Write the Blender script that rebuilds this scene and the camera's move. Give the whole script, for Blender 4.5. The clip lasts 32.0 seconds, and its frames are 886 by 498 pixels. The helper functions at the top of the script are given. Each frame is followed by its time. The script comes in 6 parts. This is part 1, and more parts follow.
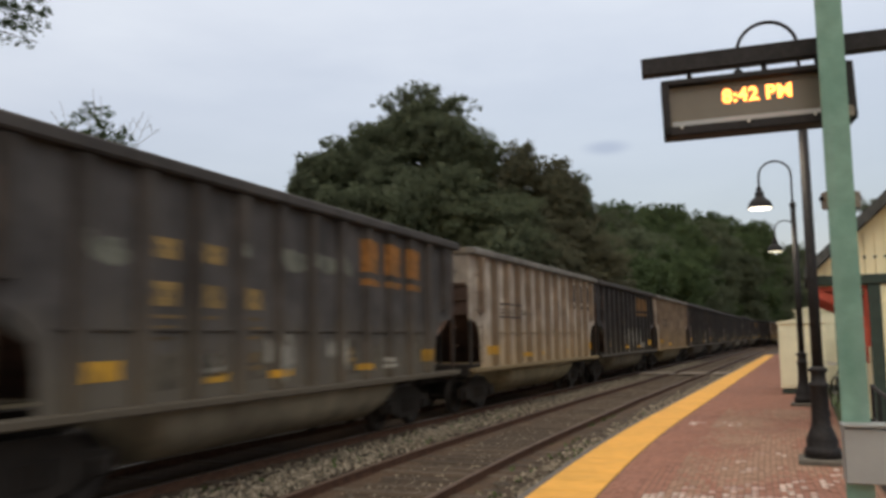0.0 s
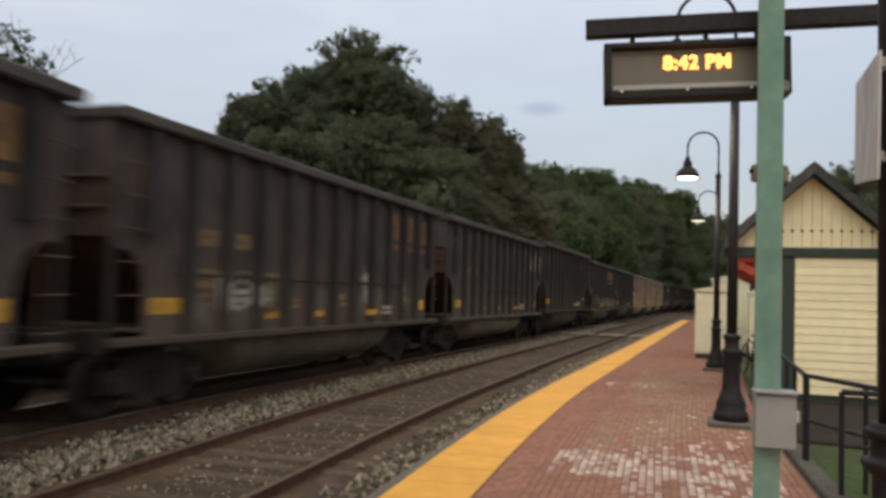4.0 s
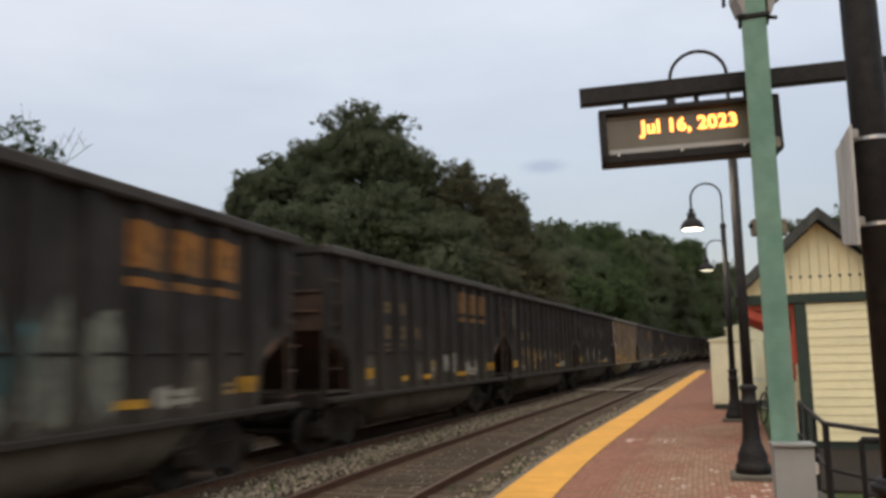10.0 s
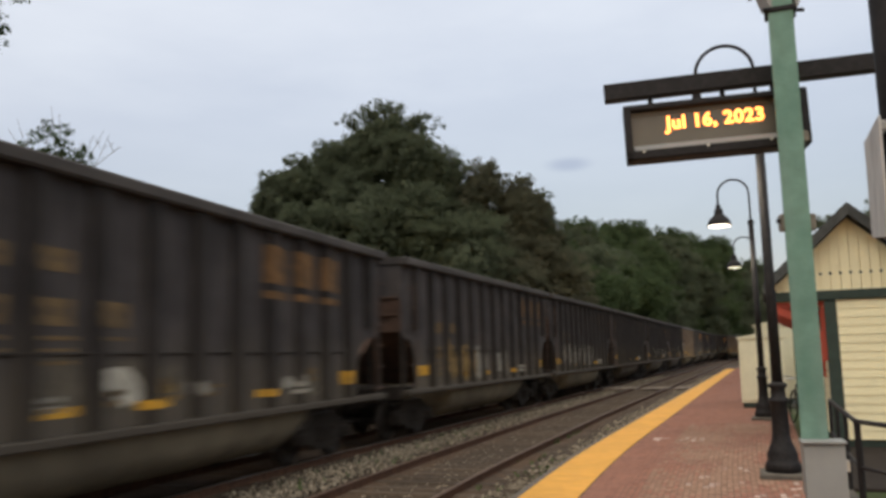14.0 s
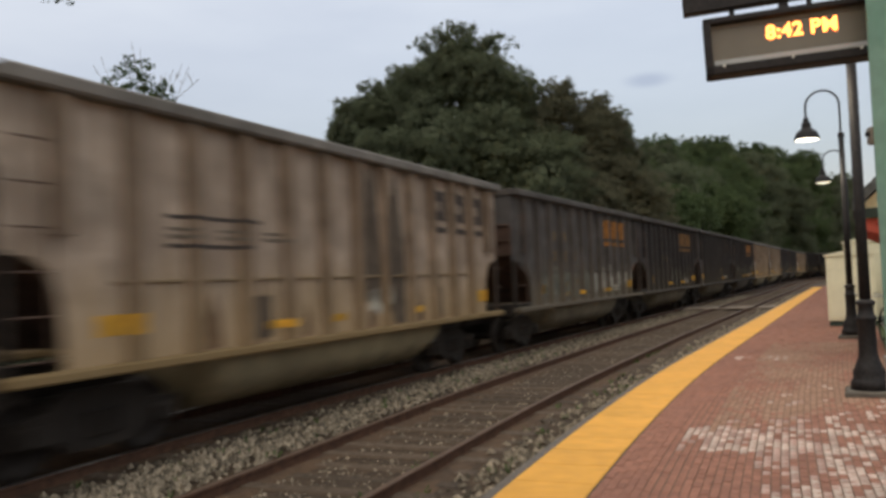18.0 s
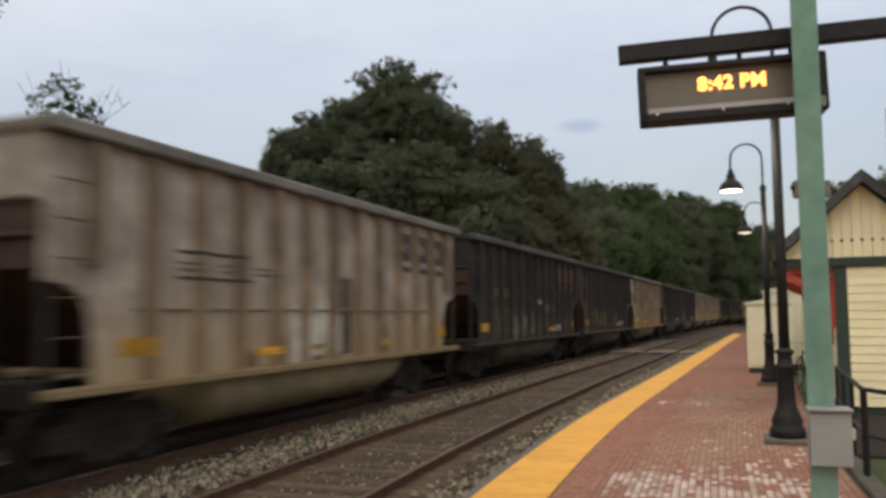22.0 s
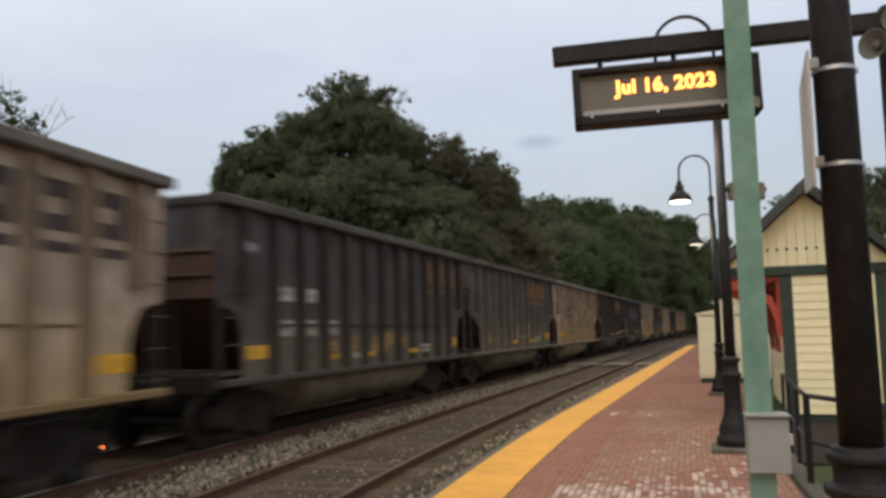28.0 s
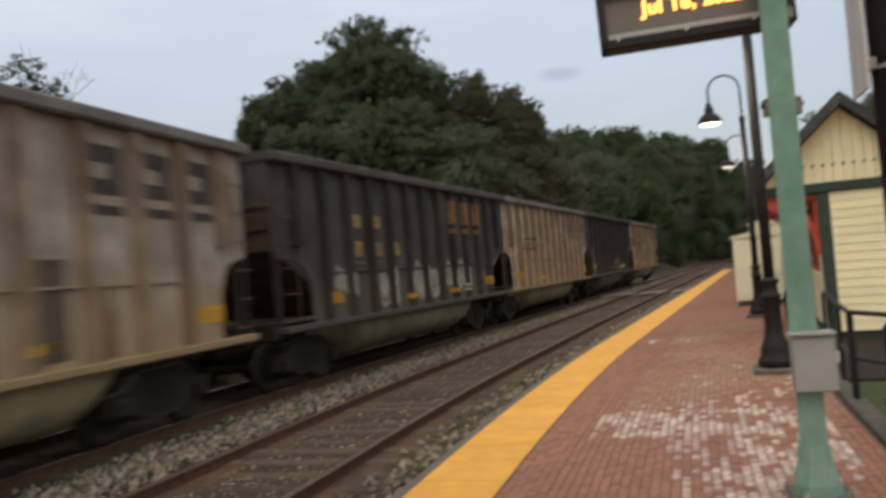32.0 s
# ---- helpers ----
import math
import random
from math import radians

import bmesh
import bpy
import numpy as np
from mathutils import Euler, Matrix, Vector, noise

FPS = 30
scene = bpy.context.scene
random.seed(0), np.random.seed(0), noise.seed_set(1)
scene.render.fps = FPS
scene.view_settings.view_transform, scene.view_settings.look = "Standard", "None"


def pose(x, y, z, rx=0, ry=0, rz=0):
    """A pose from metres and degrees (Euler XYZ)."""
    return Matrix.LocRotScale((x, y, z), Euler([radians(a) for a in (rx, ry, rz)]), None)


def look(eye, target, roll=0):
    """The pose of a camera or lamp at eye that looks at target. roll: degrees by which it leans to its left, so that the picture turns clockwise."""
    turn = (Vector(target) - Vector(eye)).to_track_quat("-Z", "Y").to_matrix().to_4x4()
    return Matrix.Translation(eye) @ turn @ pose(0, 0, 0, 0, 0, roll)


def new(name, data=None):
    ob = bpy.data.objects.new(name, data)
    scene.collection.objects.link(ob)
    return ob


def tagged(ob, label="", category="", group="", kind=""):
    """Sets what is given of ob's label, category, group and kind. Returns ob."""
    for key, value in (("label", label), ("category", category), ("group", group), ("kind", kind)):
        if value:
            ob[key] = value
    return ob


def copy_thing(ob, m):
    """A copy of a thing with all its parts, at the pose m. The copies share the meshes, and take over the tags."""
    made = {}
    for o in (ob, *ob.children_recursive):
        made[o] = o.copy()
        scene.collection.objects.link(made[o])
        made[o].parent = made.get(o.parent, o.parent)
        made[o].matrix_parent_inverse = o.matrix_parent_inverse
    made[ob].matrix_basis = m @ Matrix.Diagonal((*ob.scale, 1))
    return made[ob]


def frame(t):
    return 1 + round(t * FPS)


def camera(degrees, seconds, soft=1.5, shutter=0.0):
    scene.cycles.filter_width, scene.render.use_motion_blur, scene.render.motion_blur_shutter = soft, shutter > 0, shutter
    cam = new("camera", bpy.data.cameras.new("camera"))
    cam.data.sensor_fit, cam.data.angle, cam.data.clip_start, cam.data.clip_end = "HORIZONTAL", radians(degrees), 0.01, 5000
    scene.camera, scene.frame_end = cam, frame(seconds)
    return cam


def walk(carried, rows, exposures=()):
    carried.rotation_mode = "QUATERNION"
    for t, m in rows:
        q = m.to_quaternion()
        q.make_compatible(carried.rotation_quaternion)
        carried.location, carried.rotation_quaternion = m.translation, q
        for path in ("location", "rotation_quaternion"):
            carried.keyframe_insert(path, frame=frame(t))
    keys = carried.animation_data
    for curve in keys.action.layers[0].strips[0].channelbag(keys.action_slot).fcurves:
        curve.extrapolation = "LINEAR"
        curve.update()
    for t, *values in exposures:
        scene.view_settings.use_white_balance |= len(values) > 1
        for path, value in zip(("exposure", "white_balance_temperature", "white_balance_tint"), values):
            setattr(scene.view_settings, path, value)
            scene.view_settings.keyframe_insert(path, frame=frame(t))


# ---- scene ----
PATH = [
    (0, pose(0.116, 0.006, 1.575, 96.24, 0.84, -0.39)),
    (0.5, pose(0.091, -0.013, 1.577, 97.26, 0.74, 1.76)),
    (1, pose(0.082, -0.030, 1.580, 98.70, 0.37, 2.31)),
    (1.5, pose(0.090, -0.082, 1.566, 99.29, 0.44, -1.49)),
    (2, pose(0.110, -0.013, 1.567, 97.95, -2.98, -6.07)),
    (2.5, pose(0.097, 0.026, 1.568, 96.64, -1.87, -4.44)),
    (3, pose(0.097, 0.091, 1.567, 91.47, -0.79, -5.90)),
    (3.5, pose(0.098, 0.081, 1.567, 92.08, -1.85, -6.80)),
    (5.5, pose(0.086, 0.008, 1.621, 95.14, -0.62, 0.29)),
    (6, pose(0.079, -0.056, 1.620, 93.80, -1.22, -2.18)),
    (6.5, pose(0.042, -0.038, 1.616, 94.81, -0.09, -4.65)),
    (7, pose(-0.049, 0.000, 1.618, 96.29, 0.53, -3.05)),
    (7.5, pose(-0.053, 0.022, 1.627, 96.72, 0.46, -3.70)),
    (8, pose(-0.032, 0.034, 1.622, 96.35, 1.36, -4.95)),
    (8.5, pose(-0.029, 0.023, 1.622, 96.19, 0.66, -5.32)),
    (9, pose(-0.000, -0.000, 1.619, 95.92, -0.31, -4.40)),
    (9.5, pose(0.026, -0.063, 1.612, 96.43, -0.01, -2.86)),
    (10, pose(0.090, -0.044, 1.622, 97.36, 1.25, -4.60)),
    (10.5, pose(0.098, -0.049, 1.615, 96.81, 1.58, -4.77)),
    (11, pose(0.116, -0.055, 1.611, 97.28, 2.09, -5.17)),
    (11.5, pose(0.118, -0.059, 1.612, 97.47, 2.37, -4.58)),
    (12, pose(0.094, -0.112, 1.602, 98.35, 2.94, -1.07)),
    (12.5, pose(0.030, -0.156, 1.580, 98.43, 1.72, 3.97)),
    (13, pose(0.034, -0.126, 1.604, 98.80, 2.22, 6.15)),
    (13.5, pose(0.043, -0.104, 1.593, 97.55, 1.11, 1.81)),
    (14, pose(0.091, -0.048, 1.612, 97.35, 1.45, -2.83)),
    (14.5, pose(0.092, -0.061, 1.609, 97.89, 1.51, -3.26)),
    (16.5, pose(0.110, -0.114, 1.609, 94.83, 1.05, -2.21)),
    (17, pose(0.082, -0.133, 1.606, 93.72, 0.43, 1.18)),
    (17.5, pose(0.090, -0.128, 1.614, 91.85, 2.53, 2.06)),
    (18, pose(0.088, -0.128, 1.609, 92.21, 2.29, 2.56)),
    (18.5, pose(0.100, -0.111, 1.614, 92.34, 2.15, 2.21)),
    (19, pose(0.078, -0.085, 1.619, 92.37, 2.31, 0.29)),
    (19.5, pose(0.076, -0.083, 1.622, 92.44, 2.79, -0.33)),
    (20, pose(0.072, -0.090, 1.615, 93.13, 2.44, -0.42)),
    (20.5, pose(0.036, -0.117, 1.604, 94.24, -0.35, 3.75)),
    (21, pose(0.019, -0.117, 1.624, 95.90, 0.76, 6.90)),
    (21.5, pose(0.036, -0.067, 1.625, 95.63, -0.04, 3.12)),
    (22, pose(0.093, -0.019, 1.622, 94.61, 0.49, -2.31)),
    (22.5, pose(0.093, -0.029, 1.620, 94.69, 0.95, -2.89)),
    (23, pose(0.103, -0.027, 1.622, 94.73, 1.07, -3.52)),
    (23.5, pose(0.112, -0.022, 1.621, 94.53, 1.79, -4.01)),
    (24, pose(0.124, -0.008, 1.617, 93.87, 2.05, -4.02)),
    (24.5, pose(0.120, -0.013, 1.612, 93.63, 1.70, -4.28)),
    (26.5, pose(0.209, 0.050, 1.581, 94.13, 0.24, -6.21)),
    (27, pose(0.290, 0.133, 1.574, 95.02, 1.67, -7.22)),
    (27.5, pose(0.297, 0.162, 1.566, 94.59, 1.63, -6.23)),
    (28, pose(0.292, 0.165, 1.572, 95.66, 1.22, -5.08)),
    (28.5, pose(0.308, 0.170, 1.576, 95.81, 1.74, -6.87)),
    (29, pose(0.303, 0.170, 1.587, 96.29, 2.78, -4.36)),
    (29.5, pose(0.292, 0.164, 1.571, 94.53, 1.46, -2.09)),
    (30, pose(0.299, 0.194, 1.577, 94.57, 1.08, -3.03)),
    (30.5, pose(0.306, 0.215, 1.579, 93.44, 2.14, -4.91)),
    (31, pose(0.318, 0.225, 1.566, 92.36, 2.00, -7.37)),
    (31.5, pose(0.307, 0.206, 1.576, 92.84, 2.59, -6.76)),
    (32, pose(0.276, 0.213, 1.563, 91.66, 4.69, -2.81)),
]
cam = camera(56.50, 32.0, soft=3.2, shutter=0.56)
walk(cam, PATH)

# ---- world and light: an overcast dusk sky ----
world = bpy.data.worlds.new("dusk")
scene.world = world
world.use_nodes = True
wn, wl = world.node_tree.nodes, world.node_tree.links
wn.clear()


def wnode(kind, **kw):
    n = wn.new(kind)
    for k, v in kw.items():
        n.inputs[k].default_value = v
    return n


w_out = wn.new("ShaderNodeOutputWorld")
w_bg = wn.new("ShaderNodeBackground")
w_sky = wn.new("ShaderNodeTexSky")
w_sky.sky_type, w_sky.sun_disc = "NISHITA", False
w_sky.sun_elevation, w_sky.sun_rotation = radians(4), radians(200)
w_co = wn.new("ShaderNodeTexCoord")
w_sep = wn.new("ShaderNodeSeparateXYZ")
wl.new(w_co.outputs["Generated"], w_sep.inputs[0])
# cloud deck: slate near the horizon, paler overhead
w_ramp = wn.new("ShaderNodeValToRGB")
w_ramp.color_ramp.elements[0].position, w_ramp.color_ramp.elements[0].color = 0.0, (0.239, 0.257, 0.333, 1)
w_ramp.color_ramp.elements[1].position, w_ramp.color_ramp.elements[1].color = 0.85, (0.70, 0.64, 0.565, 1)
e = w_ramp.color_ramp.elements.new(0.18)
e.color = (0.345, 0.359, 0.428, 1)
e = w_ramp.color_ramp.elements.new(0.36)
e.color = (0.521, 0.530, 0.569, 1)
e = w_ramp.color_ramp.elements.new(0.50)
e.color = (0.575, 0.575, 0.585, 1)
w_tilt = wn.new("ShaderNodeVectorMath")
w_tilt.operation = "DOT_PRODUCT"
w_tilt.inputs[1].default_value = (-0.07, -0.10, 0.94)
wl.new(w_co.outputs["Generated"], w_tilt.inputs[0])
w_noise = wnode("ShaderNodeTexNoise", Scale=2.4, Detail=5.0, Roughness=0.55)
w_map = wn.new("ShaderNodeMapping")
w_map.inputs["Scale"].default_value = (1, 1, 3.2)
wl.new(w_co.outputs["Generated"], w_map.inputs[0])
wl.new(w_map.outputs[0], w_noise.inputs["Vector"])
w_add = wn.new("ShaderNodeMath")
w_add.operation = "MULTIPLY_ADD"
w_add.inputs[1].default_value = 0.22
wl.new(w_noise.outputs["Fac"], w_add.inputs[0])
w_off = wn.new("ShaderNodeMath")
w_off.operation = "SUBTRACT"
w_off.inputs[1].default_value = 0.11
wl.new(w_tilt.outputs["Value"], w_off.inputs[0])
wl.new(w_off.outputs[0], w_add.inputs[2])
wl.new(w_add.outputs[0], w_ramp.inputs[0])
w_mix = wn.new("ShaderNodeMix")
w_mix.data_type, w_mix.blend_type = "RGBA", "ADD"
w_mix.inputs[0].default_value = 0.05
wl.new(w_ramp.outputs[0], w_mix.inputs[6])
wl.new(w_sky.outputs[0], w_mix.inputs[7])
# one small slate cloud low over the woods
w_dir = wn.new("ShaderNodeVectorMath")
w_dir.operation = "SUBTRACT"
w_dir.inputs[1].default_value = (math.sin(radians(12.0)) * 0.975, math.cos(radians(12.0)) * 0.975, 0.222)
wl.new(w_co.outputs["Generated"], w_dir.inputs[0])
w_scl = wn.new("ShaderNodeVectorMath")
w_scl.operation = "MULTIPLY"
w_scl.inputs[1].default_value = (30, 30, 95)
wl.new(w_dir.outputs[0], w_scl.inputs[0])
w_len = wn.new("ShaderNodeVectorMath")
w_len.operation = "LENGTH"
wl.new(w_scl.outputs[0], w_len.inputs[0])
w_cl = wn.new("ShaderNodeMapRange")
w_cl.interpolation_type = "SMOOTHSTEP"
w_cl.inputs["From Min"].default_value, w_cl.inputs["From Max"].default_value = 1.1, 0.2
w_cl.inputs["To Max"].default_value = 0.55
wl.new(w_len.outputs["Value"], w_cl.inputs["Value"])
w_mix2 = wn.new("ShaderNodeMix")
w_mix2.data_type = "RGBA"
w_mix2.inputs[7].default_value = (0.25, 0.295, 0.40, 1)
wl.new(w_cl.outputs[0], w_mix2.inputs[0])
wl.new(w_mix.outputs[2], w_mix2.inputs[6])
wl.new(w_mix2.outputs[2], w_bg.inputs[0])
w_bg.inputs[1].default_value = 1.47
wl.new(w_bg.outputs[0], w_out.inputs[0])

sun = new("sun", bpy.data.lights.new("sun", "SUN"))
sun.data.energy, sun.data.angle, sun.data.color = 0.7, radians(60), (1.0, 0.93, 0.86)
sun.matrix_world = look((0, 0, 40), (12, 26, 0))


# ---- materials ----
def material(name, base, rough=0.8, metal=0.0, var=0.25, scale=6.0, dark=None, dark_amount=0.4, dark_scale=1.2,
             streak=0.0, streak_color=None, bump=0.2, bump_scale=40.0, per_object=0.0, island=0.0, spec=0.3, dust=None, dust_top=2.2):
    """A worn surface: fine grain, larger stains, optional rain streaks and bump."""
    m = bpy.data.materials.new(name)
    m.use_nodes = True
    n, l = m.node_tree.nodes, m.node_tree.links
    b = n["Principled BSDF"]
    b.inputs["Roughness"].default_value, b.inputs["Metallic"].default_value = rough, metal
    b.inputs["Specular IOR Level"].default_value = spec
    co = n.new("ShaderNodeTexCoord")

    def noise_at(s, detail=4.0, stretch=None):
        t = n.new("ShaderNodeTexNoise")
        t.inputs["Scale"].default_value, t.inputs["Detail"].default_value = s, detail
        if stretch:
            mp = n.new("ShaderNodeMapping")
            mp.inputs["Scale"].default_value = stretch
            l.new(co.outputs["Object"], mp.inputs[0])
            l.new(mp.outputs[0], t.inputs["Vector"])
        else:
            l.new(co.outputs["Object"], t.inputs["Vector"])
        return t

    def mixed(a, c, fac, blend="MIX"):
        x = n.new("ShaderNodeMix")
        x.data_type, x.blend_type = "RGBA", blend
        for sock, v in ((x.inputs[6], a), (x.inputs[7], c)):
            if isinstance(v, tuple):
                sock.default_value = (*v, 1)
            else:
                l.new(v, sock)
        if isinstance(fac, float):
            x.inputs[0].default_value = fac
        else:
            l.new(fac, x.inputs[0])
        return x.outputs[2]

    def ramped(sock, lo, hi, top=1.0):
        r = n.new("ShaderNodeMapRange")
        r.inputs["From Min"].default_value, r.inputs["From Max"].default_value = lo, hi
        r.inputs["To Max"].default_value = top
        l.new(sock, r.inputs["Value"])
        return r.outputs[0]

    fine = noise_at(scale, 6.0)
    col = mixed(tuple(c * (1 - var) for c in base), tuple(min(1, c * (1 + var)) for c in base), ramped(fine.outputs["Fac"], 0.3, 0.7))
    if dark is not None:
        big = noise_at(dark_scale, 5.0)
        col = mixed(col, dark, ramped(big.outputs["Fac"], 0.45, 0.72, dark_amount))
    if streak > 0:
        st = noise_at(1.0, 4.0, (5.0, 5.0, 0.35))
        col = mixed(col, streak_color, ramped(st.outputs["Fac"], 0.42, 0.68, streak))
    if dust is not None:
        # blown road dust, thickest low down, with a ragged upper edge
        sp = n.new("ShaderNodeSeparateXYZ")
        l.new(co.outputs["Object"], sp.inputs[0])
        rag = noise_at(1.0, 4.0, (3.0, 3.0, 0.6))
        ad = n.new("ShaderNodeMath")
        ad.operation = "MULTIPLY_ADD"
        ad.inputs[1].default_value = -1.6
        l.new(rag.outputs["Fac"], ad.inputs[0])
        l.new(sp.outputs["Z"], ad.inputs[2])
        fade = n.new("ShaderNodeMapRange")
        fade.inputs["From Min"].default_value, fade.inputs["From Max"].default_value = dust_top - 0.9, dust_top - 2.0
        fade.inputs["To Max"].default_value = 0.75
        l.new(ad.outputs[0], fade.inputs["Value"])
        col = mixed(col, dust, fade.outputs[0])
    if per_object > 0 or island > 0:
        src = n.new("ShaderNodeObjectInfo").outputs["Random"] if per_object > 0 else n.new("ShaderNodeNewGeometry").outputs["Random Per Island"]
        hv = n.new("ShaderNodeHueSaturation")
        l.new(col, hv.inputs["Color"])
        amount = max(per_object, island)
        r = n.new("ShaderNodeMapRange")
        r.inputs["To Min"].default_value, r.inputs["To Max"].default_value = 1 - amount, 1 + amount
        l.new(src, r.inputs["Value"])
        l.new(r.outputs[0], hv.inputs["Value"])
        col = hv.outputs[0]
    l.new(col, b.inputs["Base Color"])
    if bump > 0:
        bp = n.new("ShaderNodeBump")
        bp.inputs["Strength"].default_value, bp.inputs["Distance"].default_value = bump, 0.02
        l.new(noise_at(bump_scale, 3.0).outputs["Fac"], bp.inputs["Height"])
        l.new(bp.outputs[0], b.inputs["Normal"])
    return m


def glow(name, color, strength):
    m = bpy.data.materials.new(name)
    m.use_nodes = True
    b = m.node_tree.nodes["Principled BSDF"]
    b.inputs["Base Color"].default_value = (*color, 1)
    b.inputs["Emission Color"].default_value = (*color, 1)
    b.inputs["Emission Strength"].default_value = strength
    return m


M_BALLAST = material("ballast", (0.062, 0.041, 0.025), 0.95, var=0.45, scale=9, dark=(0.05, 0.038, 0.028), dark_amount=0.7, dark_scale=0.5, bump=0.9, bump_scale=14)
M_STONE = material("ballast_stone", (0.212, 0.178, 0.131), 0.95, var=0.3, scale=12, island=0.62, bump=0.3)
M_SOIL = material("rail_dust_soil", (0.085, 0.06, 0.042), 0.95, var=0.35, scale=8, bump=0.6, bump_scale=20)
M_GRASS = material("grass", (0.042, 0.068, 0.016), 0.9, var=0.4, scale=14, dark=(0.045, 0.034, 0.022), dark_amount=0.95, dark_scale=0.9, bump=0.8, bump_scale=45, island=0.3)
M_TIE = material("tie_wood", (0.092, 0.067, 0.046), 0.9, var=0.35, scale=10, dark=(0.05, 0.04, 0.035), bump=0.5, per_object=0.25)
M_RAIL = material("rail_steel_rust", (0.084, 0.043, 0.026), 0.8, metal=0.1, var=0.3, scale=8, bump=0.3)
M_RAILTOP = material("rail_head", (0.125, 0.082, 0.058), 0.6, metal=0.4, var=0.2, scale=5, bump=0.05)
M_RAILPOLISH = material("polished_rail_head", (0.42, 0.40, 0.38), 0.28, metal=0.9, var=0.15, scale=5, bump=0.03)
M_YELLOW = material("tactile_yellow", (0.74, 0.37, 0.06), 0.7, var=0.08, scale=5, dark=(0.50, 0.27, 0.04), dark_amount=0.35, dark_scale=1.5, bump=0.25, bump_scale=70, per_object=0.05)
M_EDGE = material("edge_concrete", (0.13, 0.115, 0.10), 0.9, var=0.25, scale=9, dark=(0.12, 0.1, 0.08), bump=0.4)
M_BRICK = material("paver_brick", (0.29, 0.134, 0.090), 0.85, var=0.2, scale=16, dark=(0.20, 0.10, 0.075), dark_amount=0.5, dark_scale=0.9, bump=0.4, bump_scale=60, per_object=0.12)
M_BRICKS = material("paver_brick_field", (0.29, 0.134, 0.090), 0.85, var=0.2, scale=16, dark=(0.20, 0.10, 0.075), dark_amount=0.5, dark_scale=0.9, bump=0.4, bump_scale=60, island=0.12)
M_SALT = material("paver_white_bloom", (0.56, 0.46, 0.39), 0.9, var=0.25, scale=14, dark=(0.30, 0.14, 0.10), dark_amount=0.95, dark_scale=13, bump=0.4, bump_scale=60, per_object=0.22)
M_SALT_THIN = material("paver_thin_bloom", (0.45, 0.325, 0.275), 0.9, var=0.25, scale=14, dark=(0.28, 0.125, 0.088), dark_amount=1.0, dark_scale=15, bump=0.4, bump_scale=60, per_object=0.22)
M_SALTS = material("paver_bloom_field", (0.52, 0.40, 0.335), 0.9, var=0.3, scale=14, dark=(0.30, 0.13, 0.095), dark_amount=0.8, dark_scale=9, bump=0.4, bump_scale=60, island=0.25)
M_TWIG = material("bare_twig_bark", (0.16, 0.13, 0.10), 0.9, var=0.3, scale=8, bump=0.3)
M_WEED = material("weed_leaf", (0.075, 0.115, 0.035), 0.8, var=0.3, scale=20, island=0.4, bump=0.0)
M_RUSTSOIL = material("rust_dusted_fines", (0.094, 0.059, 0.035), 0.95, var=0.35, scale=7, dark=(0.05, 0.035, 0.025), dark_amount=0.6, dark_scale=0.8, bump=0.7, bump_scale=30)
M_BRICKS_TAN = material("paver_brick_dusty_lit", (0.31, 0.185, 0.125), 0.88, var=0.2, scale=16, dark=(0.24, 0.125, 0.085), dark_amount=0.6, dark_scale=0.9, bump=0.4, bump_scale=60, island=0.12)
M_JOINT = material("paver_joint_sand", (0.15, 0.10, 0.07), 0.95, var=0.3, scale=20, bump=0.3)
M_KERB = material("kerb_concrete", (0.125, 0.112, 0.094), 0.92, var=0.25, scale=9, dark=(0.12, 0.11, 0.09), dark_amount=0.5, bump=0.4)
M_KERBSTONE = material("stained_kerb_concrete", (0.086, 0.077, 0.064), 0.92, var=0.3, scale=9, dark=(0.05, 0.045, 0.037), dark_amount=0.7, dark_scale=2.0, bump=0.4)
M_BLACK = material("black_paint", (0.0185, 0.0165, 0.0165), 0.6, var=0.4, scale=30, dark=(0.010, 0.009, 0.009), dark_amount=0.6, dark_scale=12, bump=0.15, bump_scale=120, spec=0.25)
M_GREEN = material("verdigris_paint", (0.175, 0.30, 0.235), 0.7, var=0.16, scale=7, dark=(0.09, 0.20, 0.15), dark_amount=0.8, dark_scale=2.6, streak=0.45, streak_color=(0.25, 0.325, 0.28), bump=0.15)
M_GREYBOX = material("grey_box_paint", (0.315, 0.318, 0.30), 0.55, var=0.08, scale=6, dark=(0.27, 0.27, 0.26), bump=0.06)
M_STEEL = material("galvanised_steel", (0.5, 0.5, 0.49), 0.4, metal=0.9, var=0.12, scale=20, bump=0.05)
M_CREAM = material("cream_clapboard_paint", (0.80, 0.73, 0.47), 0.7, var=0.05, scale=6, dark=(0.66, 0.60, 0.40), dark_amount=0.4, dark_scale=1.5, bump=0.12, per_object=0.04)
M_TRIM = material("dark_green_trim_paint", (0.028, 0.045, 0.036), 0.6, var=0.15, scale=8, bump=0.1)
M_RED = material("red_bracket_paint", (0.42, 0.075, 0.045), 0.6, var=0.12, scale=8, bump=0.1)
M_ROOF = material("shingle_roof", (0.06, 0.062, 0.058), 0.9, var=0.3, scale=9, bump=0.4, per_object=0.3)
M_CAB = material("cream_cabinet_paint", (0.70, 0.66, 0.47), 0.55, var=0.06, scale=5, dark=(0.56, 0.52, 0.38), bump=0.06)
M_BARK = material("bark", (0.075, 0.058, 0.042), 0.95, var=0.4, scale=8, bump=0.8, bump_scale=18)
